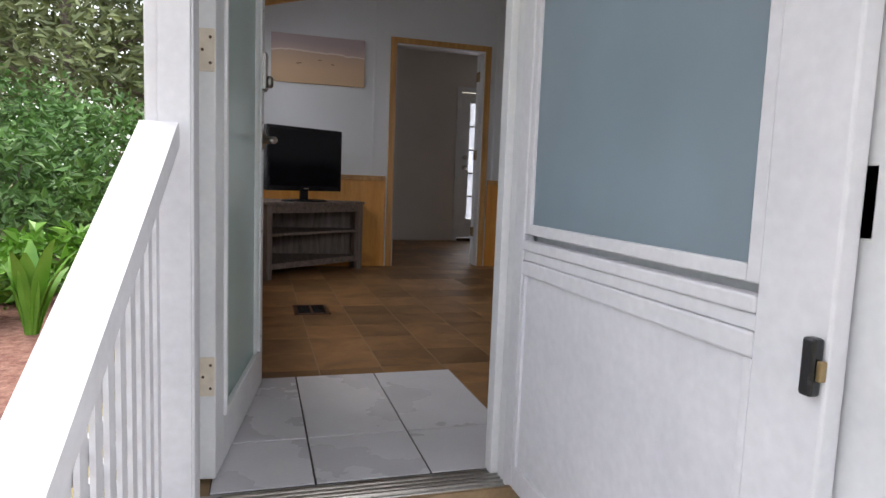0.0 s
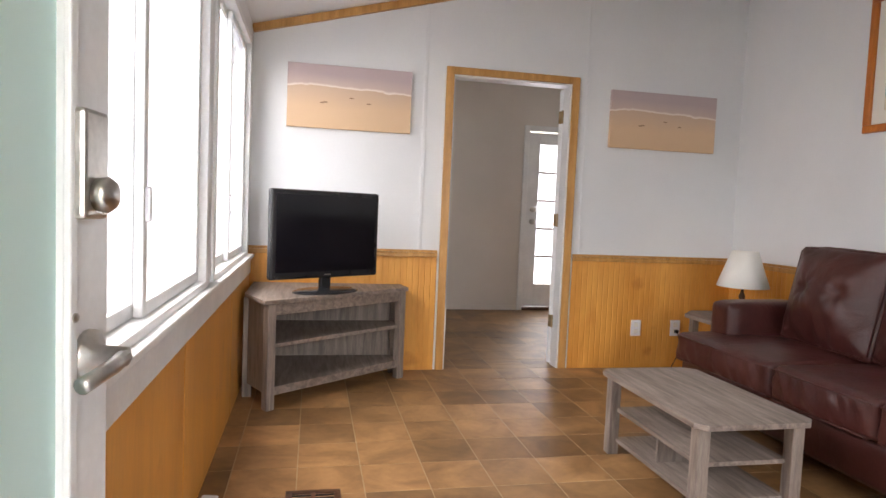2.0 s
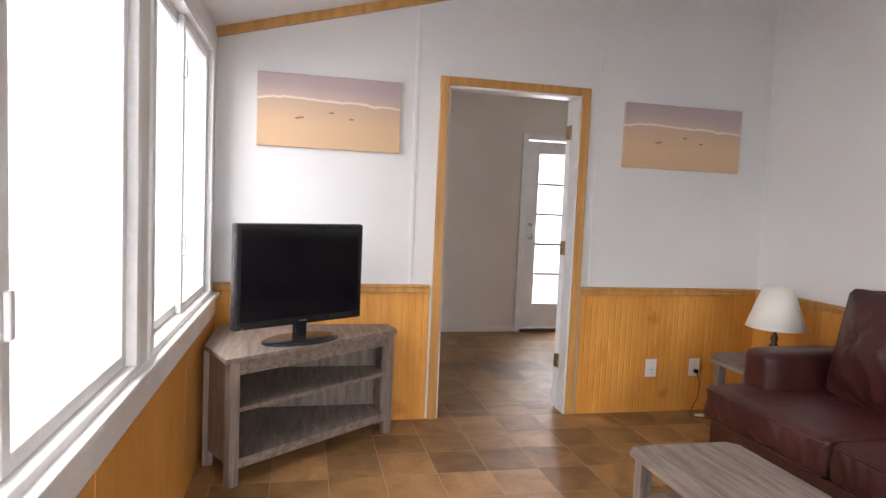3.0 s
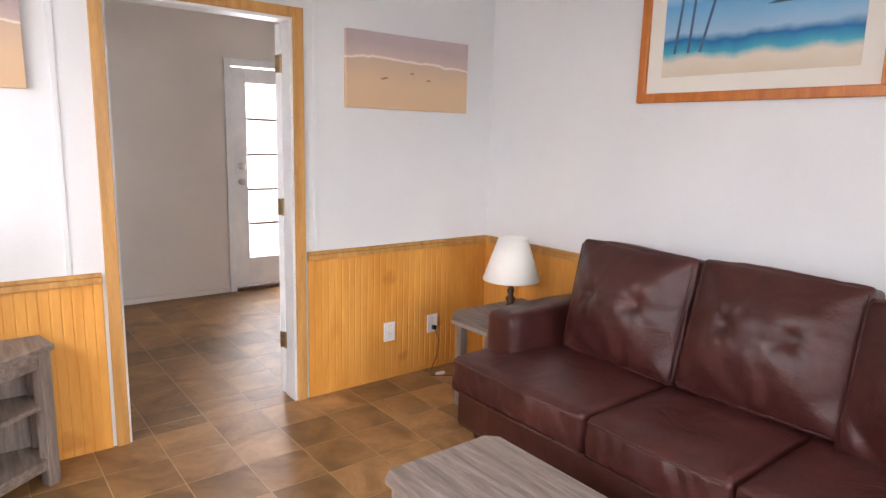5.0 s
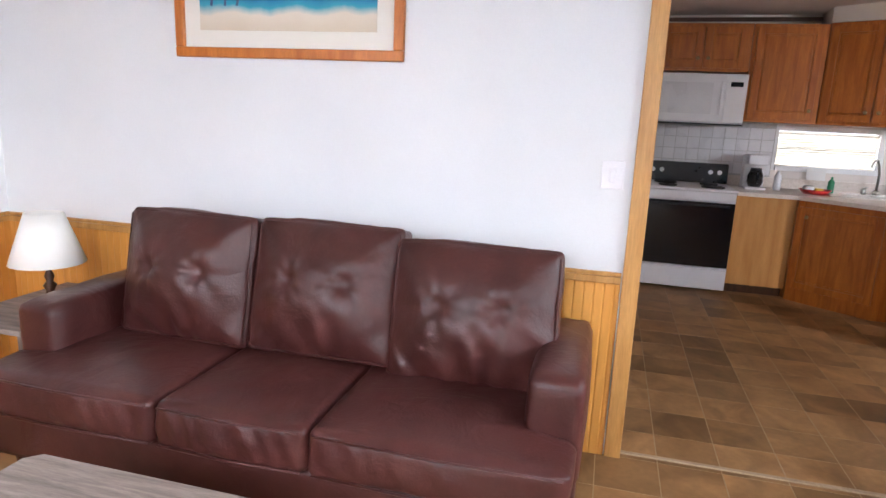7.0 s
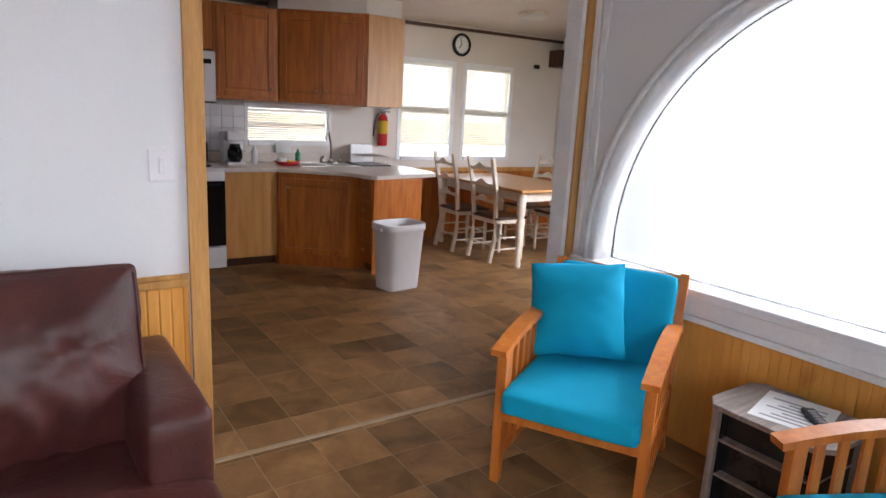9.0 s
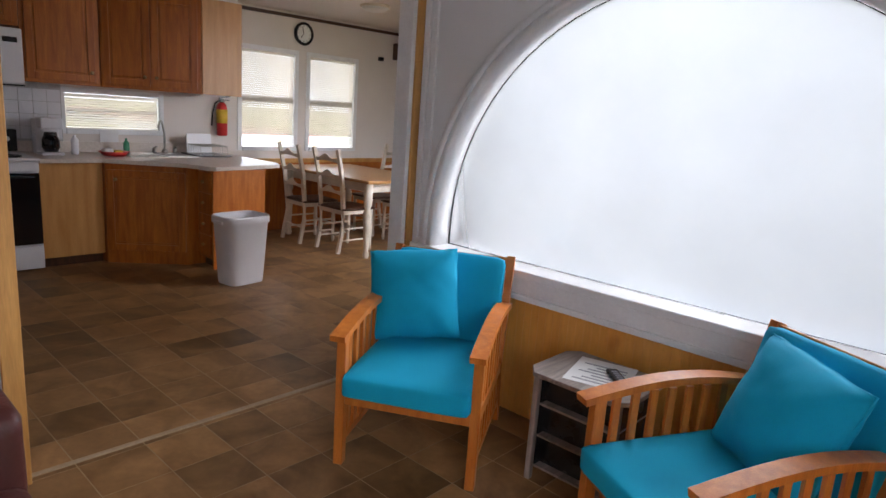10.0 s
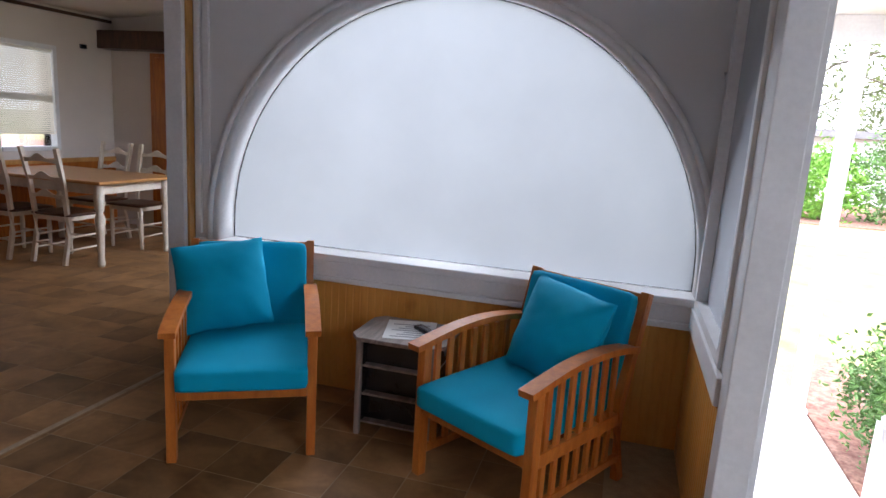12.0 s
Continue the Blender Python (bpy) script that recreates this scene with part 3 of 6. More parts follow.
front = [bm.verts.new((x, GY, z)) for x, z in arch_pts(AR - 0.013)]
bm.faces.new(front)
pane = part("pane", bm, FROST, arch, "milky frosted pane")
pane.visible_shadow = False
for x in (RX - 0.045, RX - 0.10):
    structure("trim", boxes([(x - 0.018, FY, 0.78, x + 0.018, FY + 0.016, 3.1)], 0.003), TRIMW, "white upright batten beside the arched window", "trim")

# return wall between the front wall and the entry, with a narrow window
structure("wall_return", boxes([(0.72, 0.46, 0, 0.78, 1.585, 0.72), (0.72, 0.46, 2.12, 0.78, 1.585, 3.0), (0.72, 0.46, 0.72, 0.78, 0.70, 2.12), (0.72, 1.50, 0.72, 0.78, 1.585, 2.12)]), TRIMW, "white return wall beside the entry door", "wall")
wainscot("wainscot_return", pose(0.78, 0.66, 0, 0, 0, 90), 0.92, 0.61, False)
o = structure("window_return", joined(boxes([(0.725, 0.70, 0.72, 0.795, 0.745, 2.12)], 0.003), boxes([(0.725, 1.455, 0.72, 0.795, 1.50, 2.12)], 0.003), boxes([(0.725, 0.745, 0.72, 0.795, 1.455, 0.765)], 0.003), boxes([(0.725, 0.745, 2.075, 0.795, 1.455, 2.12)], 0.003), boxes([(0.781, 0.69, 0.62, 0.805, 1.585, 0.718)], 0.005)), TRIMW, "narrow white window with milky glass", "window")
p = part("pane", boxes([(0.745, 0.745, 0.765, 0.75, 1.455, 2.075)]), WHITENED_GLASS, o)
p.visible_shadow = False

# entry wall: posts, head and threshold
structure("wall_entry", boxes([(LX - 0.11, 1.59, 0, -0.1, 1.71, 2.04), (0.69, 1.59, 0, 0.79, 1.71, 2.04), (LX - 0.11, 1.59, 2.04, 0.79, 1.71, 3.0)], 0.004), TRIMW, "white door posts and head of the entry", "door frame")
structure("trim_entry_stop", boxes([(-0.1, 1.62, 0.01, -0.088, 1.66, 2.04), (0.668, 1.645, 0.01, 0.69, 1.69, 2.04)], 0.002), TRIMW, "white door stop strip", "trim")
structure("threshold_entry", joined(boxes([(-0.1, 1.59, -0.03, 0.69, 1.69, 0.004)], 0.003), *[boxes([(-0.1, 1.605 + 0.02 * k, 0.004, 0.69, 1.612 + 0.02 * k, 0.009)]) for k in range(4)]), STEEL, "ribbed metal door threshold", "threshold")

# kitchen and dining shell
KX = 7.35
SW = (0.42, 1.29, 1.10, 1.45)
DW = ((-1.15, -0.44), (-2.03, -1.32))
structure("wall_kitchen", boxes([(KX, -3.6, 0, KX + 0.12, 3.6, 0.96), (KX, -3.6, 2.04, KX + 0.12, 3.6, 2.75), (KX, -3.6, 0.96, KX + 0.12, DW[1][0], 2.04), (KX, DW[1][1], 0.96, KX + 0.12, DW[0][0], 2.04), (KX, DW[0][1], 0.96, KX + 0.12, SW[0], 2.04), (KX, SW[1], 0.96, KX + 0.12, 3.6, 2.04), (KX, SW[0], 0.96, KX + 0.12, SW[1], SW[2]), (KX, SW[0], SW[3], KX + 0.12, SW[1], 2.04)]), WALL_WARM, "cream dining wall with two blinded windows", "wall")
structure("wall_kitchen_side", boxes([(3.6, 3.5, 0, KX, 3.6, 2.75)]), WALL_WARM, "cream kitchen side wall", "wall")
structure("wall_dining_side", boxes([(5.6, -2.95, 0, KX, -2.85, 2.75), (3.5, -3.6, 0, KX + 0.12, -3.5, 2.75)]), WALL_WARM, "cream dining side wall", "wall")
structure("wall_dining_front", boxes([(3.48, -3.6, 0, 3.58, 0.5, 0.95), (3.48, -3.6, 2.1, 3.58, 0.5, 2.75), (3.48, -3.6, 0.95, 3.58, -2.6, 2.1), (3.48, -1.0, 0.95, 3.58, 0.5, 2.1), (3.6, OY + 0.03, 2.2, 3.62, 3.5, 2.75)]), WALL_WARM, "cream wall towards the porch", "wall")
# unseen window, added only to let the kitchen fill light through
fill_window = structure("window_porch_side", joined(*[boxes([b], 0.003) for b in ((3.47, -2.6, 0.95, 3.59, -2.55, 2.1), (3.47, -1.05, 0.95, 3.59, -1.0, 2.1), (3.47, -2.55, 0.95, 3.59, -1.05, 1.0), (3.47, -2.55, 2.05, 3.59, -1.05, 2.1), (3.5, -1.82, 1.0, 3.56, -1.78, 2.05))]), TRIMW, "added unseen white window that lets fill light into the kitchen", "window")
p = part("pane", boxes([(3.528, -2.55, 1.0, 3.532, -1.05, 2.05)]), GLASS, fill_window)
p.visible_shadow = False
bm = bmesh.new()
v = [bm.verts.new(p) for p in ((3.59, -3.6, 2.72), (KX + 0.12, -3.6, 2.5), (KX + 0.12, 3.6, 2.42), (3.59, 3.6, 2.62))]
structure("ceiling_kitchen", slab(bm, v, 0.08), WALL_WARM, "cream kitchen ceiling", "ceiling")
structure("trim_kitchen_crown", sweep([(KX - 0.012, 3.4, 2.39), (KX - 0.012, -2.85, 2.45)], 0.02, 0.035), DARKWOOD, "dark wooden crown moulding", "moulding")
structure("trim_kitchen_rail", boxes([(KX - 0.02, -2.85, 0.79, KX, -0.5, 0.84)], 0.004), OAKTRIM, "wooden chair rail on the dining wall", "chair rail")
structure("wainscot_dining", boxes([(KX - 0.008, -2.85, 0, KX, -0.6, 0.789)]), CAB, "dark wooden wainscot on the dining wall", "wainscot")
structure("trim_beam", boxes([(6.3, -2.85, 2.12, 7.34, -2.62, 2.33)], 0.01), DARKWOOD, "dark wooden valance beam", "beam")

# back room shell with the glazed outer door
structure("wall_back_room_far", boxes([(-0.2, 8.5, 0, 2.72, 8.62, 2.6), (3.62, 8.5, 0, 4.4, 8.62, 2.6), (2.72, 8.5, 2.05, 3.62, 8.62, 2.6)]), WALL_WARM, "cream wall of the back room", "wall")
structure("wall_back_room_side", boxes([(-0.2, BY + 0.11, 0, -0.1, 8.5, 2.6), (4.3, BY + 0.11, 0, 4.4, 8.5, 2.6), (3.6, BY + 0.005, 0, 4.4, BY + 0.105, 2.6), (-0.2, BY + 0.005, 0, LX - 0.121, BY + 0.105, 2.6)]), WALL_WARM, "cream side walls of the back room", "wall")
structure("ceiling_back_room", boxes([(-0.2, BY + 0.11, 2.55, 4.4, 8.62, 2.63)]), CEIL, "cream back room ceiling", "ceiling")
structure("baseboard", boxes([(-0.1, 8.485, 0, 2.66, 8.499, 0.05)], 0.003), WALL_WARM, "cream baseboard", "baseboard")
structure("trim_back_door", joined(boxes([(2.66, 8.478, 0, 2.72, 8.499, 2.11)], 0.004), boxes([(3.62, 8.478, 0, 3.68, 8.499, 2.11)], 0.004), boxes([(2.72, 8.478, 2.05, 3.62, 8.499, 2.11)], 0.004)), TRIMW, "white door casing", "door casing")
structure("threshold_back_door", boxes([(2.72, 8.46, 0, 3.62, 8.6, 0.035)], 0.005), DARKWOOD, "dark wooden threshold", "threshold")

back_door = tagged(new("door_back"), "closed white glazed outer door with ten panes", "door", "", "structure")
back_door.matrix_world = pose(2.73, 8.53, 0.04)
GX0, GX1, GZ0, GZ1 = 0.14, 0.74, 0.26, 1.87
part("door_leaf", joined(boxes([(0, 0, 0, GX0, 0.045, 2.0)], 0.003), boxes([(GX1, 0, 0, 0.88, 0.045, 2.0)], 0.003), boxes([(GX0, 0, 0, GX1, 0.045, GZ0)], 0.003), boxes([(GX0, 0, GZ1, GX1, 0.045, 2.0)], 0.003)), TRIMW, back_door)
part("glazing_bar", boxes([((GX0 + GX1) / 2 - 0.008, 0.01, GZ0, (GX0 + GX1) / 2 + 0.008, 0.035, GZ1)]), TRIMW, back_door)
for k in range(1, 5):
    z = GZ0 + (GZ1 - GZ0) * k / 5
    part("glazing_bar", boxes([(GX0, 0.012, z - 0.009, GX1, 0.033, z + 0.009)]), DARKWOOD, back_door, "thin dark glazing bar")
p = part("pane", boxes([(GX0, 0.02, GZ0, GX1, 0.024, GZ1)]), WHITENED_GLASS, back_door)
p.visible_shadow = False
for z in (0.98, 1.12):
    part("door_knob", moved(lathe([(0.028, 0), (0.028, 0.012), (0.012, 0.02), (0.012, 0.03), (0.027, 0.04), (0.03, 0.055), (0.02, 0.066)]), pose(0.075, 0, z, 90)), STEEL, back_door, "nickel door knob", True)

inner_door = tagged(new("door_inner"), "open white flush interior door on brass hinges", "door", "", "structure")
inner_door.matrix_world = pose(2.10, 6.0, 0.012, 0, 0, 24)
part("door_leaf", boxes([(0.0, 0.0, 0, 0.8, 0.036, 2.015)], 0.002), TRIMW, inner_door)
for z in (0.27, 1.02, 1.77):
    h = joined(boxes([(-0.006, -0.004, z, -0.001, 0.034, z + 0.09)], 0.001), moved(lathe([(0.006, 0), (0.006, 0.095)], 10), pose(-0.008, -0.008, z - 0.002)))
    part("hinge", h, BRASS, inner_door, "aged brass hinge")

# entry door leaf, open inwards, with full frosted glass
entry = tagged(new("door_entry"), "open white entry door with green-tinted frosted glass", "door", "", "structure")
entry.matrix_world = pose(-0.068, 1.745, 0.02, 0, 0, 81.4)
part("door_leaf", joined(boxes([(0, -0.022, 0, 0.1, 0.022, 2.0)], 0.003), boxes([(0.70, -0.022, 0, 0.79, 0.022, 2.0)], 0.003), boxes([(0.1, -0.022, 0, 0.70, 0.022, 0.13)], 0.003), boxes([(0.1, -0.022, 1.88, 0.70, 0.022, 2.0)], 0.003)), TRIMW, entry)
part("glazing_bead", joined(*[boxes([b], 0.003) for b in ((0.1, -0.03, 0.13, 0.118, -0.02, 1.88), (0.682, -0.03, 0.13, 0.70, -0.02, 1.88), (0.118, -0.03, 0.13, 0.682, -0.02, 0.148), (0.118, -0.03, 1.862, 0.682, -0.02, 1.88))]), TRIMW, entry, "white glazing bead with screws")
for z in (0.2, 0.58, 0.96, 1.34, 1.72):
    part("screw", moved(lathe([(0.006, 0), (0.006, 0.002), (0.003, 0.004)], 10), pose(0.692, -0.03, z, 90)), STEEL, entry)
p = part("pane", boxes([(0.1, -0.004, 0.13, 0.70, 0.004, 1.88)]), FROSTG, entry, "green-tinted frosted pane")
for z in (0.22, 1.02, 1.72):
    hinge = part("hinge", joined(boxes([(-0.004, -0.02, z, 0.0, 0.018, z + 0.1)], 0.001), moved(lathe([(0.007, 0), (0.007, 0.1)], 10), pose(-0.006, 0.024, z))), CREAM, entry, "painted hinge with dark screws")
    for du, dz in ((-0.01, 0.02), (0.008, 0.05), (-0.01, 0.08)):
        part("screw", moved(lathe([(0.004, 0), (0.003, 0.0012)], 8), pose(-0.004, du, z + dz, 0, -90)), DARKWOOD, hinge)
lever = part("lever_handle", joined(moved(lathe([(0.033, 0), (0.033, 0.008), (0.014, 0.016), (0.012, 0.05)], 18), pose(0.735, -0.022, 0.905, 90)), sweep([(0.735, -0.068, 0.905), (0.69, -0.074, 0.903), (0.63, -0.07, 0.897)], 0.02, round_seg=10)), STEEL, entry, "brushed nickel lever handle", True)
lock = part("deadbolt", boxes([(0.69, -0.042, 1.075, 0.75, -0.022, 1.205)], 0.006), STEEL, entry, "nickel keypad deadbolt")
part("thumb_turn", moved(lathe([(0.02, 0), (0.022, 0.012), (0.016, 0.02)], 16), pose(0.72, -0.042, 1.105, 90)), STEEL, lock, "", True)
part("edge_plate", boxes([(0.788, -0.013, 0.83, 0.792, 0.013, 0.91)], 0.001), BRASS, entry)

# storm door, swung outwards along the return wall
storm = tagged(new("door_storm"), "open white storm door with dusty blue-grey glass", "door", "", "structure")
storm.matrix_world = pose(0.692, 1.583, 0.03, 0, 0, -89.6)
part("door_leaf", joined(boxes([(0, -0.015, 0, 0.06, 0.015, 2.0)], 0.004), boxes([(0.81, -0.015, 0, 0.925, 0.015, 2.0)], 0.004), boxes([(0.06, -0.015, 0, 0.81, 0.015, 0.06)], 0.004), boxes([(0.06, -0.015, 1.93, 0.81, 0.015, 2.0)], 0.004)), EXT, storm)
part("kick_panel", boxes([(0.06, -0.006, 0.06, 0.81, 0.006, 0.55)]), EXT, storm, "white lower panel")
part("panel_bead", joined(boxes([(0.06, -0.014, 0.06, 0.075, -0.006, 0.55)], 0.002), boxes([(0.795, -0.014, 0.06, 0.81, -0.006, 0.55)], 0.002)), EXT, storm)
part("mid_rail", joined(boxes([(0.06, -0.016, 0.55, 0.81, 0.012, 0.585)], 0.004), boxes([(0.06, -0.011, 0.586, 0.81, 0.01, 0.61)], 0.003), boxes([(0.06, -0.018, 0.611, 0.81, 0.012, 0.635)], 0.004)), EXT, storm, "ribbed white cross rail")
part("glass_frame", joined(boxes([(0.06, -0.012, 0.65, 0.085, 0.008, 1.93)], 0.003), boxes([(0.785, -0.012, 0.65, 0.81, 0.008, 1.93)], 0.003), boxes([(0.085, -0.012, 0.65, 0.785, 0.008, 0.675)], 0.003), boxes([(0.085, -0.012, 1.905, 0.785, 0.008, 1.93)], 0.003)), EXT, storm)
part("pane", boxes([(0.085, -0.003, 0.675, 0.785, 0.003, 1.905)]), FROSTB, storm, "dusty blue-grey glass pane")
latch = part("latch", boxes([(0.902, -0.032, 0.535, 0.92, -0.015, 0.605)], 0.004), BLACK, storm, "black latch handle")
part("latch_tongue", boxes([(0.921, -0.028, 0.555, 0.928, -0.018, 0.58)], 0.002), BRASS, latch, "brass tongue")

# porch: steps, post, hand rail with lattice, roof
structure("step_upper", boxes([(-0.14, 1.25, -0.6, 0.70, 1.589, -0.2)], 0.01), CONC, "pale concrete upper step", "step")
structure("step_lower", boxes([(-0.14, 0.88, -0.6, 0.70, 1.249, -0.4)], 0.01), CONC, "pale concrete lower step", "step")
structure("foundation", boxes([(LX - 0.1, 1.595, -0.6, 3.5, 8.6, -0.121), (0.72, 0.47, -0.6, 3.5, 1.594, -0.121), (3.51, -3.6, -0.6, 7.47, 8.6, -0.121)]), EXT, "white skirting below the house", "foundation")
structure("wall_outer_return", boxes([(0.70, 0.41, -0.6, 0.82, 0.459, 3.0)], 0.005), EXT, "white outer corner board", "trim")
structure("porch_roof", boxes([(-0.7, -1.9, 2.42, 0.72, 1.58, 2.5)]), EXT, "white porch roof soffit", "porch roof")
structure("porch_beam", boxes([(-0.7, -1.78, 2.24, 0.72, -1.66, 2.419)], 0.004), EXT, "white beam under the porch roof", "beam")
structure("porch_path", boxes([(-0.42, -9, -0.64, 0.679, 0.9, -0.598)]), CONC, "pale concrete path to the steps", "path")
solid("porch_post", joined(boxes([(-0.05, -0.05, 0, 0.05, 0.05, 2.84)], 0.006), boxes([(-0.07, -0.07, 0, 0.07, 0.07, 0.03)], 0.004)), EXT, "slim white square porch post", "post", m=pose(-0.36, -1.7, -0.6))
rail_post = thing("stair_rail", pose(-0.13, 1.51, -0.6), "white wooden stair rail with lattice infill", "handrail")
part("post", boxes([(-0.03, -0.05, 0, 0.06, 0.07, 3.0)], 0.004), EXT, rail_post)
part("post_board", boxes([(-0.005, -0.062, 0, 0.055, -0.051, 3.0)], 0.002), EXT, rail_post)
part("top_rail", sweep([(0.0, -0.06, 1.475), (-0.075, -1.2, 0.78)], 0.07, 0.045), EXT, rail_post, "sloping white top rail")
part("end_post", boxes([(-0.115, -1.26, 0, -0.04, -1.17, 0.76)], 0.004), EXT, rail_post)
for k in range(17):
    y = -0.10 - k * 0.062
    part("lattice_slat", boxes([(0.002 + 0.066 * y - 0.004, y - 0.02, 0.06, 0.002 + 0.066 * y + 0.004, y + 0.02, 1.48 + 0.61 * y)]), EXT, rail_post)
for k in range(20):
    z = 0.10 + k * 0.065
    y_end = max(-1.16, -(1.46 - z) / 0.61)
    part("lattice_slat", sweep([(-0.012, -0.07, z), (-0.012 + 0.066 * y_end, y_end, z)], 0.006, 0.04), EXT, rail_post)

# ---- living room furniture ----
def tufted_sofa():
    s = thing("sofa", pose(3.43, 3.90, 0, 0, 0, -90), "dark brown leather three-seat sofa with tufted back cushions", "sofa")
    # local x runs along the sofa, local -y is its front
    W = 2.27
    D = 0.92
    part("base", moved(pillow(W - 0.02, D - 0.08, 0.21, 0.03, cuts=6), pose(0, -D / 2, 0.175)), LEATHER, s, "", True)
    part("back", moved(pillow(W - 0.34, 0.22, 0.52, 0.05, cuts=6), pose(0, -0.11, 0.54)), LEATHER, s, "", True)
    for sx in (-1, 1):
        part("arm", moved(pillow(0.19, 0.70, 0.40, 0.035, (0.012, 0, 0.012), 10, 0.003), pose(sx * (W / 2 - 0.1), -0.35, 0.445)), LEATHER, s, "padded leather arm", True)
    # the outer seat cushions are T-shaped and run out in front of the arms
    for x0, x1, tee in ((-1.028, -0.312, -1), (-0.308, 0.268, 0), (0.272, 1.028, 1)):
        bm = pillow(x1 - x0, 0.72, 0.17, 0.03, (0.003, 0.018, 0.024), 30, 0.007)
        for v in bm.verts:
            side = v.co.x * tee / ((x1 - x0) / 2)
            if tee and v.co.y < -0.135 and side > 0.2:
                v.co.x += tee * 0.085 * min(1.0, (side - 0.2) / 0.75)
            if v.co.y < -0.3 and abs(v.co.z) < 0.07:
                v.co.y += 0.004 * math.sin(70 * v.co.x + 30 * v.co.z + 4 * noise.noise(v.co * 6))
        cush = part("seat_cushion", moved(bm, pose((x0 + x1) / 2, -0.57, 0.365)), LEATHER, s, "", True)
        a, b = x0 + 0.02 - 0.083 * (tee < 0), x1 - 0.02 + 0.083 * (tee > 0)
        for z in (0.432, 0.292):
            part("piping", sweep([(a, -0.931, z), ((a + b) / 2, -0.943, z), (b, -0.931, z)], 0.009, round_seg=6), LEATHER, cush, "", True)
    for x, z, wide, tilt, turn in ((-0.575, 0.716, 0.63, -12, -2), (0.062, 0.722, 0.63, -15, 1), (0.68, 0.69, 0.65, -14, 2)):
        at = pose(x, -0.29, z, tilt, 0, turn)
        bm = pillow(wide, 0.22, 0.555, 0.022, (0.004, 0.075, 0.008), 44, 0.006, ((-0.12, 0.03), (0.12, 0.03)), 0.4, 0.006 if x < 0.5 else 0.011)
        cush = part("back_cushion", moved(bm, at), LEATHER, s, "tufted leather back cushion", True)
        e, f = wide / 2 - 0.012, 0.265
        ring = [(-e, -f + 0.02), (-e, f - 0.02), (-e + 0.02, f), (e - 0.02, f), (e, f - 0.02), (e, -f + 0.02), (e - 0.02, -f), (-e + 0.02, -f), (-e, -f + 0.02)]
        part("piping", moved(sweep([(u, -0.072, v) for u, v in ring], 0.011, round_seg=6), at), LEATHER, cush, "", True)
    for x in (-W / 2 + 0.1, W / 2 - 0.1):
        for y in (-0.10, -D + 0.12):
            part("foot", moved(lathe([(0.025, 0), (0.032, 0.075)], 12), pose(x, y, 0)), DARKWOOD, s)
    return s


tufted_sofa()

# coffee table
ct = thing("coffee_table", pose(1.958, 3.99, 0), "grey-washed oak coffee table with two open shelves", "coffee table")
part("tabletop", prism([(-0.21, -0.405), (0.21, -0.405), (0.25, -0.365), (0.25, 0.365), (0.21, 0.405), (-0.21, 0.405), (-0.25, 0.365), (-0.25, -0.365)], 0.368, 0.39, 0.003), GREYWOOD, ct)
for x in (-0.20, 0.20):
    for y in (-0.34, 0.34):
        part("leg", boxes([(x - 0.025, y - 0.025, 0, x + 0.025, y + 0.025, 0.367)], 0.003), GREYWOOD_X, ct)
for z in (0.06, 0.205):
    part("shelf", boxes([(-0.19, -0.33, z, 0.19, 0.33, z + 0.018)], 0.002), GREYWOOD, ct)
part("divider", boxes([(-0.15, 0.02, 0.079, 0.15, 0.034, 0.204)], 0.001), GREYWOOD_X, ct)
for x in (-0.165, 0.165):
    part("apron", boxes([(x - 0.008, -0.3, 0.33, x + 0.008, 0.3, 0.367)], 0.001), GREYWOOD, ct)

# television stand in the corner
P = [(-0.03, 5.855), (-0.03, 5.33), (0.10, 5.03), (0.965, 5.69), (0.93, 5.855)]
tv = thing("tv_stand", pose(0, 0, 0), "grey-washed oak corner television stand with open shelves", "tv stand")
part("top", prism(P, 0.578, 0.602, 0.003), GREYWOOD, tv, "grey-washed plank top")
IN = [(-0.015, 5.845), (-0.015, 5.35), (0.125, 5.09), (0.93, 5.70), (0.915, 5.845)]
for z in (0.10, 0.335):
    part("shelf", prism(IN, z, z + 0.02, 0.002), GREYWOOD, tv)
for (x, y), a in (((0.125, 5.085), 37), ((0.915, 5.695), 37), ((-0.01, 5.35), 0), ((-0.005, 5.835), 0), ((0.89, 5.835), 0)):
    part("leg", moved(boxes([(-0.025, -0.025, 0, 0.025, 0.025, 0.577)], 0.003), pose(x, y, 0, 0, 0, a)), GREYWOOD_X, tv)
part("apron", sweep([(0.14, 5.09, 0.545), (0.90, 5.675, 0.545)], 0.018, 0.06), GREYWOOD, tv)
part("bottom_rail", sweep([(0.14, 5.09, 0.10), (0.90, 5.675, 0.10)], 0.018, 0.045), GREYWOOD, tv)
part("side_panel", moved(boxes([(0, -0.006, 0.08, 0.27, 0.006, 0.577)], 0.001), pose(-0.01, 5.34, 0, 0, 0, -62)), GREYWOOD_X, tv)
part("back_panel", boxes([(-0.012, 5.835, 0.1, 0.9, 5.845, 0.577)]), GREYWOOD_X, tv, "pale grey back panel")

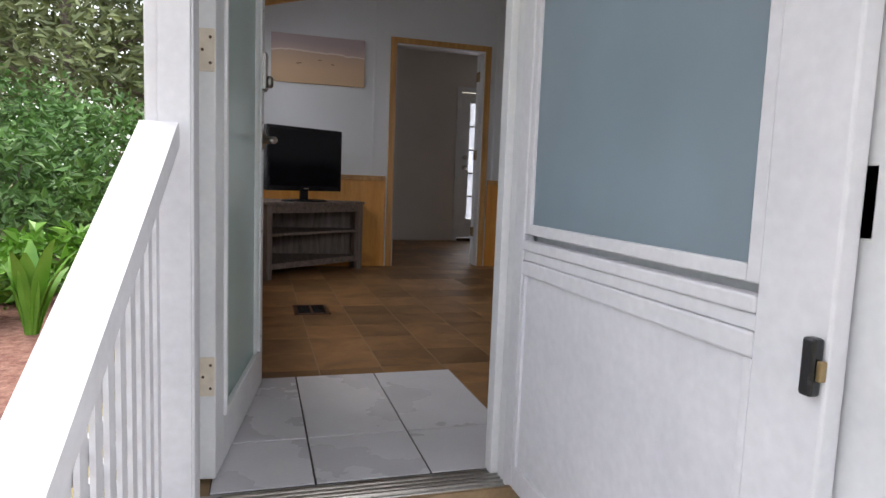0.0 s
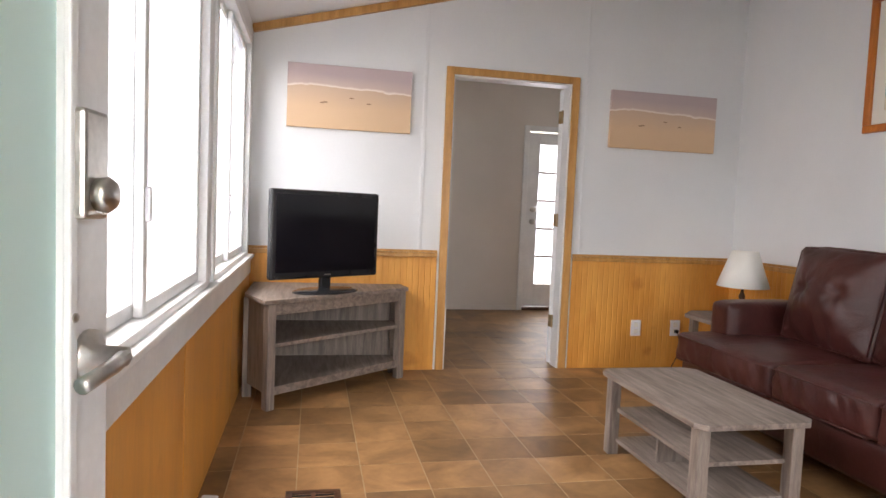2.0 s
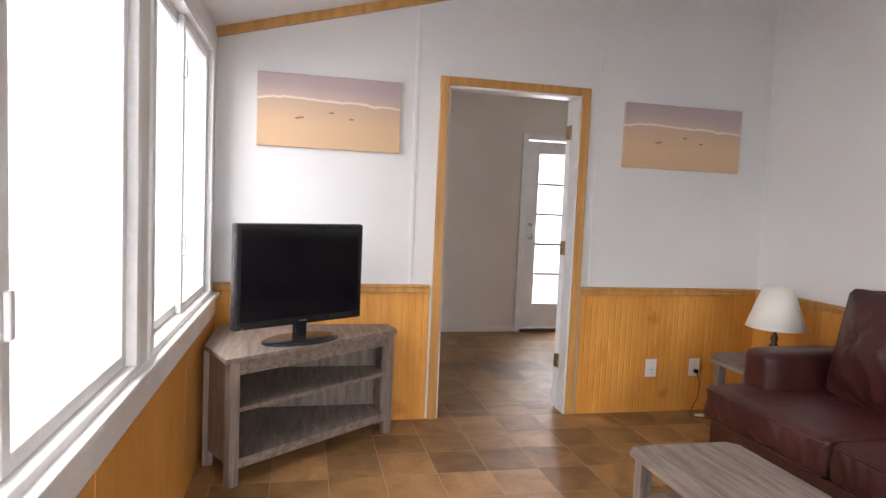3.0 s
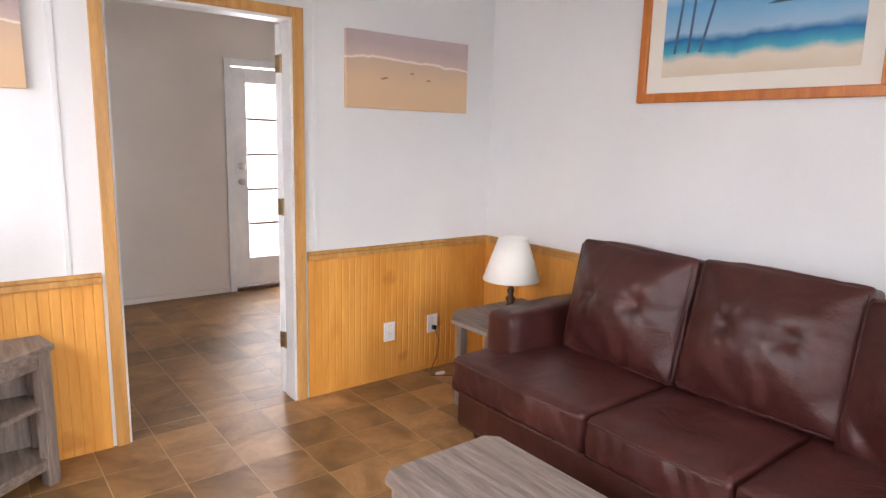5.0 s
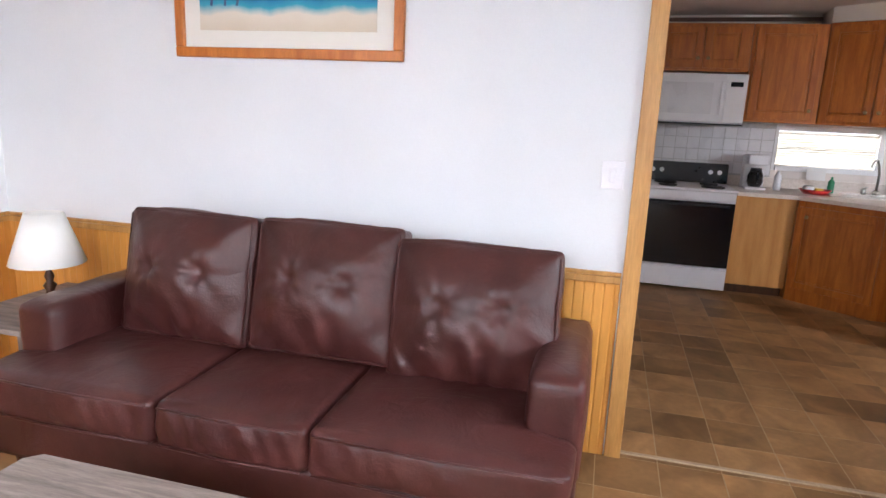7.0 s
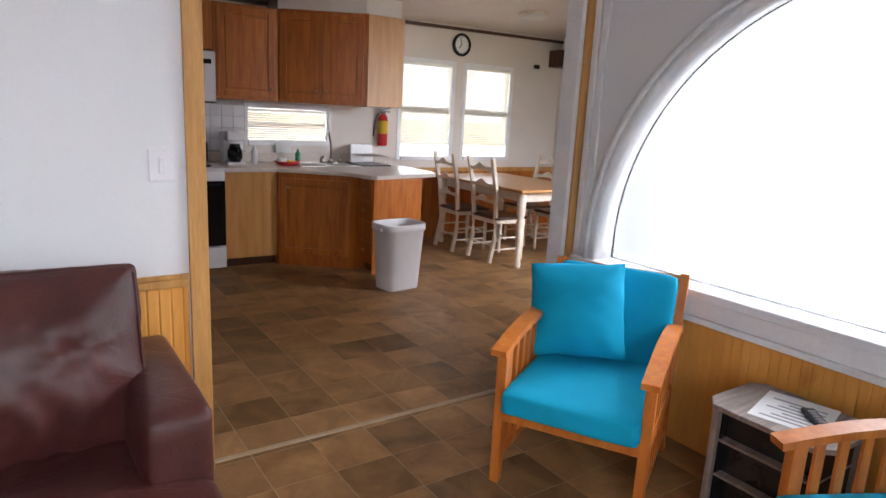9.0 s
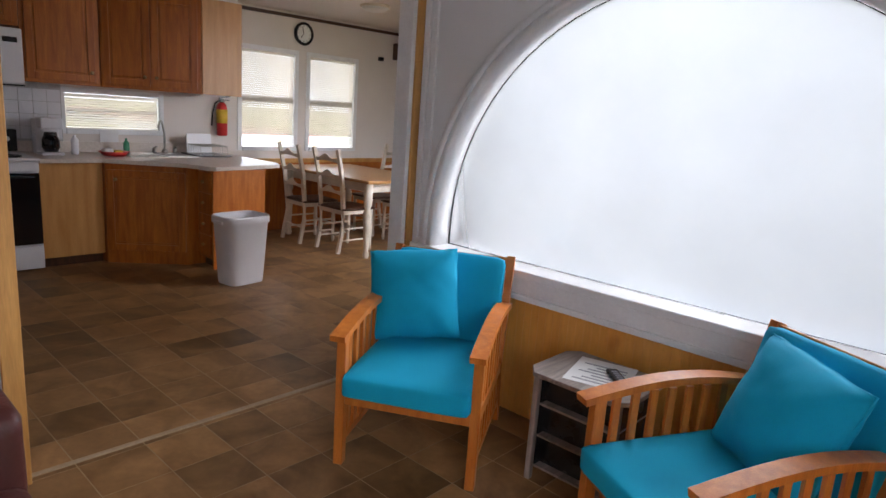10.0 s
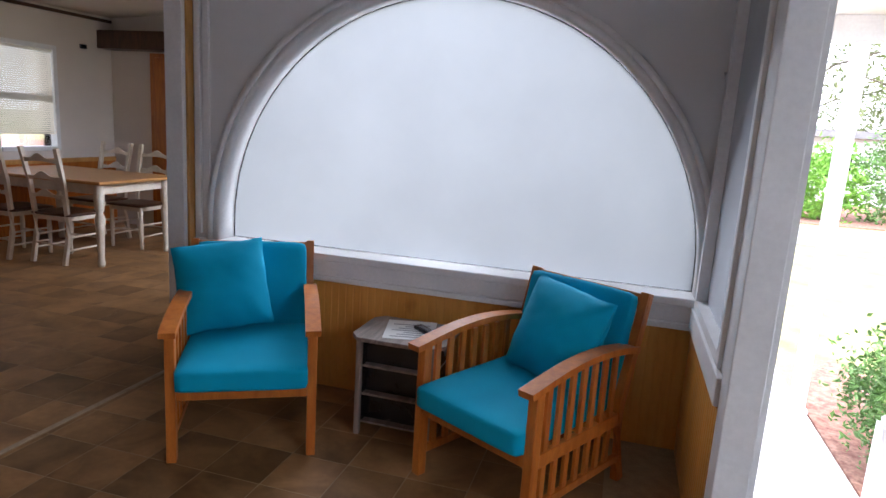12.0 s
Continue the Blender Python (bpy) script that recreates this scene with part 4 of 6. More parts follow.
tele = thing("television", pose(0.43, 5.42, 0.602, 0, 0, 32.5), "black flat-screen television on an oval stand", "television")
part("casing", boxes([(-0.375, 0.0, 0.085, 0.375, 0.05, 0.60)], 0.012), BLACK, tele, "glossy black bezel")
part("screen", boxes([(-0.345, -0.002, 0.125, 0.345, -0.0005, 0.572)]), SCREEN, tele, "switched-off dark screen")
part("back_housing", boxes([(-0.26, 0.05, 0.15, 0.26, 0.09, 0.5)], 0.015), BLACK, tele)
part("neck", boxes([(-0.035, 0.01, 0.02, 0.035, 0.045, 0.10)], 0.008), BLACK, tele)
part("base", moved(lathe([(1, 0.0), (1, 0.008), (0.9, 0.016), (0.3, 0.022)], 36), Matrix.Translation((0, 0.01, 0)) @ Matrix.Diagonal((0.215, 0.125, 1, 1))), BLACK, tele, "glossy oval foot", True)
part("badge", boxes([(-0.022, -0.004, 0.102, 0.022, -0.0021, 0.109)]), STEEL, tele)

# end table and lamp in the corner
et = thing("end_table", pose(3.10, 5.23, 0), "grey-washed oak end table beside the sofa", "side table")
part("top", prism([(-0.33, -0.17), (0.33, -0.17), (0.33, 0.25), (-0.20, 0.25), (-0.33, 0.12)], 0.475, 0.5, 0.003), GREYWOOD, et)
for x in (-0.27, 0.29):
    for y in (-0.13, 0.1):
        part("leg", boxes([(x - 0.022, y - 0.022, 0, x + 0.022, y + 0.022, 0.474)], 0.003), GREYWOOD_X, et)
part("shelf", boxes([(-0.27, -0.13, 0.15, 0.29, 0.1, 0.17)], 0.002), GREYWOOD, et)
lamp = thing("table_lamp", pose(3.13, 5.27, 0.5), "small table lamp with cream pleated shade and turned base", "lamp")
part("base", lathe([(0.065, 0), (0.065, 0.012), (0.03, 0.03), (0.018, 0.06), (0.03, 0.085), (0.014, 0.105), (0.022, 0.13), (0.01, 0.16), (0.008, 0.2)], 18), DARKWOOD, lamp, "dark turned wooden base", True)
bm = lathe([(0.163, 0.195), (0.082, 0.43)], 40)
bmesh.ops.delete(bm, geom=[f for f in bm.faces if len(f.verts) > 4], context="FACES")
for i, vv in enumerate(bm.verts):
    if i % 2:
        vv.co.x, vv.co.y = vv.co.x * 0.985, vv.co.y * 0.985
bmesh.ops.solidify(bm, geom=bm.faces[:], thickness=0.003)
part("shade", bm, SHADE, lamp, "cream pleated fabric shade", True)

# pictures
def canvas(x0, x1):
    c = thing("canvas_print", pose((x0 + x1) / 2, BY, 1.825), "unframed beach canvas print with sand and surf", "picture", "beach prints")
    w = (x1 - x0) / 2
    part("canvas", boxes([(-w, -0.028, -0.205, w, -0.001, 0.205)], 0.002), BEACH, c)
    random.seed(5)
    for fx, fz in ((-0.45, -0.04), (-0.4, -0.035), (0.02, 0.0), (0.3, -0.03)):
        part("footprint", moved(lathe([(0.018, 0), (0.012, 0.001)], 12), pose(fx * w, -0.0285, fz, 90) @ Matrix.Diagonal((0.9, 0.28, 1, 1))), mat("wet_sand_print", (0.33, 0.2, 0.12), None, 5, 0.8, bump=0), c)
    return c


canvas(0.152, 0.962)
canvas(2.412, 3.256)
art = thing("framed_picture", pose(RX, 4.215, 2.06, 0, 0, -90), "large framed beach painting in an orange wood frame", "picture")
AWD, AH = 0.557, 0.395
part("frame", joined(boxes([(-AWD, -0.03, -AH, AWD, -0.002, -AH + 0.045)], 0.005), boxes([(-AWD, -0.03, AH - 0.045, AWD, -0.002, AH)], 0.005), boxes([(-AWD, -0.03, -AH + 0.045, -AWD + 0.045, -0.002, AH - 0.045)], 0.005), boxes([(AWD - 0.045, -0.03, -AH + 0.045, AWD, -0.002, AH - 0.045)], 0.005)), CHAIRWOOD, art, "orange-brown wooden frame")
part("mount", boxes([(-AWD + 0.04, -0.012, -AH + 0.04, AWD - 0.04, -0.004, AH - 0.04)]), MATB, art)
part("painting", boxes([(-AWD + 0.125, -0.015, -AH + 0.12, AWD - 0.125, -0.0125, AH - 0.11)]), SEASCAPE, art, "turquoise sea, beach and palms")
hill = mat("painted_hill", (0.02, 0.06, 0.16), (0.05, 0.12, 0.2), 8, 0.5, bump=0)
bm = bmesh.new()
hv = [bm.verts.new((x, -0.0152, z)) for x, z in ((0.05, 0.0), (0.43, 0.0), (0.43, 0.12), (0.36, 0.11), (0.28, 0.075), (0.2, 0.06), (0.12, 0.02))]
bm.faces.new(hv)
bmesh.ops.solidify(bm, geom=bm.faces[:], thickness=0.001)
part("painted_hill", bm, hill, art)
for x0, lean in ((-0.37, 0.04), (-0.30, 0.03), (-0.24, 0.09)):
    part("painted_palm", sweep([(x0, -0.016, -0.17), (x0 + lean * 0.6, -0.016, 0.05), (x0 + lean, -0.016, 0.26)], 0.002, 0.012), hill, art)

# wall plates, lamp cord
def outlet(x):
    o = thing("wall_outlet", pose(x, BY - 0.009, 0.30), "white plastic wall outlet on the wainscot", "outlet", "wall outlets")
    part("plate", boxes([(-0.04, -0.008, -0.06, 0.04, 0, 0.06)], 0.003), WHITEP, o)
    for z in (-0.024, 0.024):
        part("socket", boxes([(-0.017, -0.011, z - 0.016, 0.017, -0.008, z + 0.016)], 0.003), MATB, o)


outlet(2.715)
outlet(3.04)
sw = thing("light_switch", pose(RX, 2.75, 1.243, 0, 0, -90), "white plastic double light switch", "switch")
part("plate", boxes([(-0.045, -0.007, -0.058, 0.045, 0, 0.058)], 0.003), WHITEP, sw)
part("rocker", boxes([(-0.012, -0.012, -0.03, 0.012, -0.007, 0.03)], 0.003), WHITEP, sw)
cord = thing("lamp_cord", pose(0, 0, 0), "brown lamp cord plugged into the outlet", "cord")
part("plug", boxes([(3.03, BY - 0.045, 0.265, 3.055, BY - 0.02, 0.29)], 0.004), BLACK, cord)
part("cable", sweep([(3.043, BY - 0.04, 0.27), (3.06, BY - 0.06, 0.2), (3.04, BY - 0.07, 0.1), (2.98, BY - 0.09, 0.02), (2.95, BY - 0.13, 0.006), (3.05, BY - 0.2, 0.006), (3.15, BY - 0.27, 0.006)], 0.006, round_seg=8), DARKWOOD, cord, "", True)
part("inline_switch", boxes([(2.985, BY - 0.155, 0.002, 3.045, BY - 0.13, 0.018)], 0.004), WHITEP, cord)
vent = thing("floor_vent", pose(0.367, 3.93, 0), "brown metal floor vent grille", "vent")
part("frame", joined(boxes([(-0.105, -0.14, 0, 0.105, -0.115, 0.006)], 0.001), boxes([(-0.105, 0.115, 0, 0.105, 0.14, 0.006)], 0.001), boxes([(-0.105, -0.115, 0, -0.08, 0.115, 0.006)], 0.001), boxes([(0.08, -0.115, 0, 0.105, 0.115, 0.006)], 0.001), boxes([(-0.008, -0.115, 0, 0.008, 0.115, 0.005)], 0.001)), DARKWOOD, vent)
for k in range(9):
    part("slat", boxes([(-0.08, -0.1 + 0.025 * k - 0.004, 0.0, 0.08, -0.1 + 0.025 * k + 0.004, 0.004)]), BLACK, vent)
solid("door_wedge", boxes([(-0.03, -0.05, 0, 0.03, 0.05, 0.02)], 0.004), WHITEP, "small white plastic wedge by the wall", "wedge", m=pose(-0.02, 3.99, 0, 0, 0, -12))


# armchairs: local -y is the front, origin between the front feet on the floor
def armchair(m, flip):
    c = thing("armchair", m, "orange wooden slatted armchair with turquoise cushions and throw pillow", "armchair", "armchairs")
    hw, dep = 0.285, 0.62
    for sx in (-1, 1):
        x = sx * hw
        part("front_leg", boxes([(x - 0.02, 0, 0, x + 0.02, 0.045, 0.575)], 0.004), CHAIRWOOD, c)
        part("back_leg", sweep([(x, dep + 0.05, 0), (x, dep - 0.01, 0.35), (x, dep + 0.13, 0.82)], 0.036, 0.045), CHAIRWOOD, c)
        arc = [(x, -0.045 + (dep + 0.11) * k / 10, 0.572 + 0.055 * math.sin(math.pi * (0.02 + 0.86 * k / 10)) ) for k in range(11)]
        part("armrest", sweep(arc, 0.065, 0.026), CHAIRWOOD, c, "curved wooden armrest", False)
        part("side_rail", boxes([(x - 0.013, 0.045, 0.27, x + 0.013, dep, 0.325)], 0.003), CHAIRWOOD, c)
        part("lower_rail", boxes([(x - 0.011, 0.045, 0.09, x + 0.011, dep + 0.02, 0.125)], 0.003), CHAIRWOOD, c)
        for k in range(7):
            y = 0.095 + k * 0.075
            part("slat", boxes([(x - 0.007, y - 0.014, 0.325, x + 0.007, y + 0.014, 0.592)]), CHAIRWOOD, c)
            part("slat", boxes([(x - 0.007, y - 0.014, 0.125, x + 0.007, y + 0.014, 0.27)]), CHAIRWOOD, c)
    part("front_rail", boxes([(-hw + 0.02, 0.008, 0.275, hw - 0.02, 0.034, 0.33)], 0.003), CHAIRWOOD, c)
    part("back_rail", boxes([(-hw + 0.02, dep - 0.02, 0.275, hw - 0.02, dep + 0.006, 0.33)], 0.003), CHAIRWOOD, c)
    part("top_rail", moved(boxes([(-hw - 0.02, -0.012, -0.035, hw + 0.02, 0.012, 0.03)], 0.004), pose(0, dep + 0.118, 0.785, -14)), CHAIRWOOD, c)
    part("seat_slats", joined(*[boxes([(-hw + 0.02, 0.06 + 0.09 * k, 0.318, hw - 0.02, 0.11 + 0.09 * k, 0.33)]) for k in range(6)]), CHAIRWOOD, c)
    part("seat_cushion", moved(pillow(0.535, 0.62, 0.1, 0.022, (0.004, 0.004, 0.01), 14, 0.003), pose(0, 0.268, 0.378, 1.0)), TEAL, c, "", True)
    part("back_cushion", moved(pillow(0.53, 0.08, 0.45, 0.028, (0.003, 0.01, 0.003), 12, 0.004), pose(0, dep + 0.025, 0.60, -15)), TEAL, c, "", True)
    at = pose(-0.13, dep - 0.12, 0.64, -18, -7, 7) if flip > 0 else pose(0.03, dep - 0.12, 0.615, -20, 5, -6)
    bm = pillow(0.43, 0.13, 0.43, 0.03, (-0.02, 0.05, -0.02), 24, 0.009, pinch=0.8, folds=0.004)
    cush = part("throw_pillow", moved(bm, at), TEAL, c, "square turquoise throw pillow", True)
    e = 0.207
    part("seam", moved(sweep([(-e, 0, -e), (-e + 0.02, 0, 0), (-e, 0, e), (0, 0, e - 0.02), (e, 0, e), (e - 0.02, 0, 0), (e, 0, -e), (0, 0, -e + 0.02), (-e, 0, -e)], 0.012, round_seg=6), at), TEAL, cush, "", True)
    return c


armchair(pose(2.597, 1.507, 0, 0, 0, 180 + 29.4), 1)
armchair(pose(1.625, 1.475, 0, 0, 0, 180 - 29), -1)

st = thing("side_table", pose(2.07, 0.945, 0), "grey-washed oak side table with two shelves", "side table")
part("top", prism([(-0.18, -0.18), (0.18, -0.18), (0.225, -0.13), (0.225, 0.13), (0.18, 0.19), (-0.18, 0.19), (-0.225, 0.13), (-0.225, -0.13)], 0.47, 0.49, 0.003), GREYWOOD, st)
for x in (-0.18, 0.18):
    for y in (-0.15, 0.15):
        part("leg", boxes([(x - 0.013, y - 0.013, 0, x + 0.013, y + 0.013, 0.469)], 0.003), GREYWOOD_X, st)
for z in (0.05, 0.19, 0.33):
    part("shelf", boxes([(-0.175, -0.15, z, 0.175, 0.135, z + 0.01)], 0.002), GREYWOOD, st)
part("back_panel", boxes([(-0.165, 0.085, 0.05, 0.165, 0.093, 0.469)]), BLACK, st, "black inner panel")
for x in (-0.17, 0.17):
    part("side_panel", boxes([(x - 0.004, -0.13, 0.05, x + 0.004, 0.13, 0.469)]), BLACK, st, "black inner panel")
leafl = thing("leaflet", pose(2.06, 0.93, 0.4905, 0, 0, 14), "white printed information sheet lying on the side table", "paper")
part("sheet", boxes([(-0.12, -0.14, 0, 0.12, 0.14, 0.0015)]), PAPER, leafl)
for k in range(7):
    part("print_line", boxes([(-0.09, 0.10 - k * 0.03, 0.0015, 0.09 - 0.03 * (k % 3), 0.112 - k * 0.03, 0.002)]), INK, leafl)
rem = thing("remote_control", pose(1.98, 0.94, 0.4925, 0, 0, 48), "dark remote control on the information sheet", "remote control")
part("body", boxes([(-0.024, -0.08, 0, 0.024, 0.08, 0.018)], 0.006), BLACK, rem)
for k in range(5):
    part("button", boxes([(-0.012, -0.05 + 0.02 * k, 0.018, 0.012, -0.04 + 0.02 * k, 0.021)]), INK, rem)

# ---- kitchen ----
def cabinet_door(parent, m, w, h, knob_x, knob_z, wood=None):
    """A raised-panel door, its face towards local -y, its lower left corner at the origin."""
    wood = wood or CAB
    d = part("door", moved(joined(boxes([(0, -0.02, 0, 0.055, 0, h)], 0.003), boxes([(w - 0.055, -0.02, 0, w, 0, h)], 0.003), boxes([(0.055, -0.02, 0, w - 0.055, 0, 0.055)], 0.003), boxes([(0.055, -0.02, h - 0.055, w - 0.055, 0, h)], 0.003)), m), wood, parent)
    part("raised_panel", moved(boxes([(0.07, -0.016, 0.07, w - 0.07, -0.002, h - 0.07)], 0.007), m), wood, d)
    part("recess", moved(boxes([(0.05, -0.008, 0.05, w - 0.05, -0.001, h - 0.05)]), m), wood, d)
    if knob_x is not None:
        part("knob", moved(lathe([(0.006, 0), (0.006, 0.012), (0.015, 0.018), (0.016, 0.026), (0.008, 0.031)], 14), m @ pose(knob_x, -0.02, knob_z, 90)), BRASS, d, "brass knob", True)
    return d


WEST = pose(0, 0, 0, 0, 0, -90)   # fronts that face -x
FX = 6.74
# stove
stove = thing("stove", pose(FX - 0.10, 2.05, 0), "white electric range with black glass oven door", "stove")
part("body", boxes([(0.03, -0.37, 0.03, 0.71, 0.37, 0.895)], 0.006), WHITEP, stove)
part("cooktop", boxes([(0.0, -0.375, 0.896, 0.6, 0.375, 0.915)], 0.005), WHITEP, stove)
for x, y, r in ((0.16, -0.19, 0.1), (0.16, 0.19, 0.08), (0.43, -0.19, 0.08), (0.43, 0.19, 0.1)):
    part("burner", moved(lathe([(r, 0), (r, 0.012), (r * 0.3, 0.014)], 24), pose(x, y, 0.915)), BLACK, stove, "black coil burner", True)
door = part("oven_door", boxes([(0.0, -0.365, 0.23, 0.029, 0.365, 0.80)], 0.005), SCREEN, stove, "black glass oven door")
part("handle", joined(boxes([(-0.045, -0.32, 0.765, -0.025, 0.32, 0.785)], 0.006), boxes([(-0.03, -0.31, 0.765, 0.0, -0.29, 0.785)], 0.002), boxes([(-0.03, 0.29, 0.765, 0.0, 0.31, 0.785)], 0.002)), BLACK, door)
part("drawer", boxes([(0.0, -0.365, 0.03, 0.029, 0.365, 0.215)], 0.005), WHITEP, stove, "white storage drawer")
part("control_strip", boxes([(0.0, -0.365, 0.815, 0.029, 0.365, 0.89)], 0.004), WHITEP, stove)
back = part("backguard", boxes([(0.61, -0.375, 0.916, 0.70, 0.375, 1.10)], 0.008), BLACK, stove, "black control panel")
for y in (-0.3, -0.22, 0.22, 0.3):
    part("dial", moved(lathe([(0.022, 0), (0.018, 0.02)], 14), pose(0.61, y, 1.02, 0, -90)), WHITEP, back)
# microwave and cabinet above it
mw = thing("microwave", pose(6.93, 2.045, 1.47), "white over-range microwave oven", "microwave")
part("body", boxes([(0.02, -0.378, 0, 0.41, 0.378, 0.43)], 0.006), WHITEP, mw)
part("door", boxes([(0, -0.2, 0.01, 0.019, 0.375, 0.42)], 0.005), WHITEP, mw)
part("window", boxes([(-0.003, -0.1, 0.08, -0.0005, 0.33, 0.35)]), TILEW, mw, "pale meshed window")
part("handle", boxes([(-0.03, -0.18, 0.08, -0.012, -0.16, 0.36)], 0.005), WHITEP, mw)
part("control_panel", boxes([(0, -0.375, 0.01, 0.019, -0.205, 0.42)], 0.004), WHITEP, mw)
part("display", boxes([(-0.002, -0.34, 0.32, -0.0005, -0.24, 0.36)]), SCREEN, mw)
part("vent", boxes([(0.0, -0.375, -0.012, 0.40, 0.375, -0.001)]), BLACK, mw)


def wall_cabinet(y0, y1, z0, z1, doors, x0=7.03):
    c = thing("wall_cabinet", pose(x0, y1, z0), "stained oak wall cabinet with raised-panel doors", "cabinet", "wall cabinets")
    L, H = y1 - y0, z1 - z0
    part("body", boxes([(0.0, -L, 0, 7.345 - x0, 0, H)], 0.002), CABL if doors == 0 else CAB, c)
    w = (L - 0.06) / max(1, doors)
    for k in range(doors):
        cabinet_door(c, pose(-0.001, -0.03 - k * w, 0.03) @ WEST, w - 0.015, H - 0.06, (w - 0.05) if (k == 0) else 0.035, 0.08)
    return c


wall_cabinet(1.665, 2.43, 1.92, 2.33, 2)
wall_cabinet(1.07, 1.66, 1.50, 2.33, 1)
corner = thing("corner_wall_cabinet", pose(0, 0, 1.5), "stained oak corner wall cabinet with two doors and a plain end", "cabinet", "wall cabinets")
part("body", prism([(7.345, 1.065), (7.03, 1.065), (6.62, 0.36), (6.62, -0.04), (7.345, -0.04)], 0, 0.84, 0.002), CAB, corner)
part("end_panel", boxes([(6.606, -0.04, 0.0, 6.619, 0.35, 0.84)], 0.002), CABL, corner, "plain light oak end panel")
ang = math.degrees(math.atan2(0.36 - 1.065, 6.62 - 7.03))
dl = math.hypot(0.705, 0.41) / 2 - 0.02
for k in range(2):
    t = 0.02 + k * (dl + 0.005)
    base = Vector((7.03, 1.065, 0)) + Vector((math.cos(radians(ang)), math.sin(radians(ang)), 0)) * t
    cabinet_door(corner, pose(base.x - 0.001, base.y + 0.001, 0.03, 0, 0, ang), dl - 0.01, 0.78, (dl - 0.05) if k == 0 else 0.04, 0.08)
structure("soffit", prism([(7.345, 1.065), (7.05, 1.065), (6.64, 0.36), (6.64, -0.02), (7.345, -0.02)], 2.345, 2.52), WALL_WARM, "cream soffit above the cabinets", "soffit")

# base units and the continuous worktop
lt = thing("base_cabinet", pose(0, 0, 0), "light oak base cabinet panel beside the stove", "cabinet", "base cabinets")
part("body", boxes([(FX, 1.19, 0.08, 7.345, 1.665, 0.868)], 0.002), CABL, lt)
part("toe_kick", boxes([(FX + 0.04, 1.2, 0.0, 7.3, 1.66, 0.079)]), DARKWOOD, lt)
dg = thing("base_cabinet", pose(0, 0, 0), "stained oak diagonal corner base cabinet with one door", "cabinet", "base cabinets")
part("body", prism([(7.345, 1.185), (6.70, 1.185), (6.28, 0.66), (6.28, 0.10), (7.345, 0.10)], 0.0, 0.868, 0.002), CAB, dg)
ang2 = math.degrees(math.atan2(0.66 - 1.185, 6.28 - 6.70))
cabinet_door(dg, pose(6.69, 1.172, 0.12, 0, 0, ang2), 0.64, 0.70, 0.08, 0.62)
pen = thing("peninsula_cabinet", pose(0, 0, 0), "stained oak peninsula cabinet with drawers and plain end", "cabinet", "base cabinets")
part("body", boxes([(6.03, 0.07, 0.08, 6.62, 0.55, 0.868)], 0.002), CAB, pen)
part("plinth", boxes([(6.06, 0.09, 0, 6.6, 0.5, 0.079)]), DARKWOOD, pen)
part("end_panel", boxes([(6.015, 0.06, 0.0, 6.029, 0.56, 0.868)], 0.002), CHAIRWOOD, pen, "orange varnished end panel")
for k in range(4):
    d = part("drawer", boxes([(6.05, 0.551, 0.12 + k * 0.185, 6.27, 0.57, 0.29 + k * 0.185)], 0.004), CAB, pen)
    part("knob", moved(lathe([(0.006, 0), (0.015, 0.016), (0.008, 0.026)], 12), pose(6.16, 0.57, 0.205 + k * 0.185, -90)), BRASS, d)
solid("worktop", joined(prism([(7.345, 1.665), (6.70, 1.665), (6.70, 1.20), (6.25, 0.68), (5.99, 0.60), (5.96, 0.56), (6.12, -0.16), (6.25, -0.22), (7.345, -0.22)], 0.87, 0.905, 0.004), boxes([(7.325, -0.2, 0.906, 7.346, 1.66, 1.0)], 0.003)), COUNTER, "pale laminate worktop with rounded peninsula end", "worktop")
sink = thing("sink", pose(7.02, 0.52, 0.905, 0, 0, 0), "stainless double sink set in the worktop", "sink")
part("rim", joined(boxes([(-0.2, -0.4, 0, 0.2, -0.37, 0.008)], 0.002), boxes([(-0.2, 0.37, 0, 0.2, 0.4, 0.008)], 0.002), boxes([(-0.2, -0.37, 0, -0.17, 0.37, 0.008)], 0.002), boxes([(0.17, -0.37, 0, 0.2, 0.37, 0.008)], 0.002), boxes([(-0.17, -0.015, 0, 0.17, 0.015, 0.008)], 0.002)), STEEL, sink)
part("bowl", boxes([(-0.169, -0.369, -0.004, 0.169, -0.016, 0.002)]), STEEL, sink)
part("bowl", boxes([(-0.169, 0.016, -0.004, 0.169, 0.369, 0.002)]), STEEL, sink)
fa = thing("faucet", pose(7.2, 0.45, 0.91), "chrome gooseneck kitchen faucet", "faucet")
part("spout", sweep([(0, 0, 0.0), (0, 0, 0.2), (-0.01, 0.02, 0.27), (-0.05, 0.05, 0.31), (-0.1, 0.09, 0.3), (-0.13, 0.115, 0.25)], 0.022, round_seg=10), STEEL, fa, "", True)
part("base", lathe([(0.03, 0), (0.03, 0.02), (0.016, 0.04)], 16), STEEL, fa, "", True)
for y in (-0.1, 0.1):
    part("tap_lever", joined(moved(lathe([(0.022, 0), (0.018, 0.05)], 14), pose(0, y, 0)), sweep([(0, y, 0.055), (-0.07, y, 0.07)], 0.014, round_seg=8)), STEEL, fa, "", True)
rack = thing("dish_rack", pose(7.0, 0.12, 0.907), "wire dish rack with white dishes and a tray", "dish rack")
part("tray", boxes([(-0.2, -0.17, 0, 0.2, 0.17, 0.012)], 0.004), BLACK, rack)
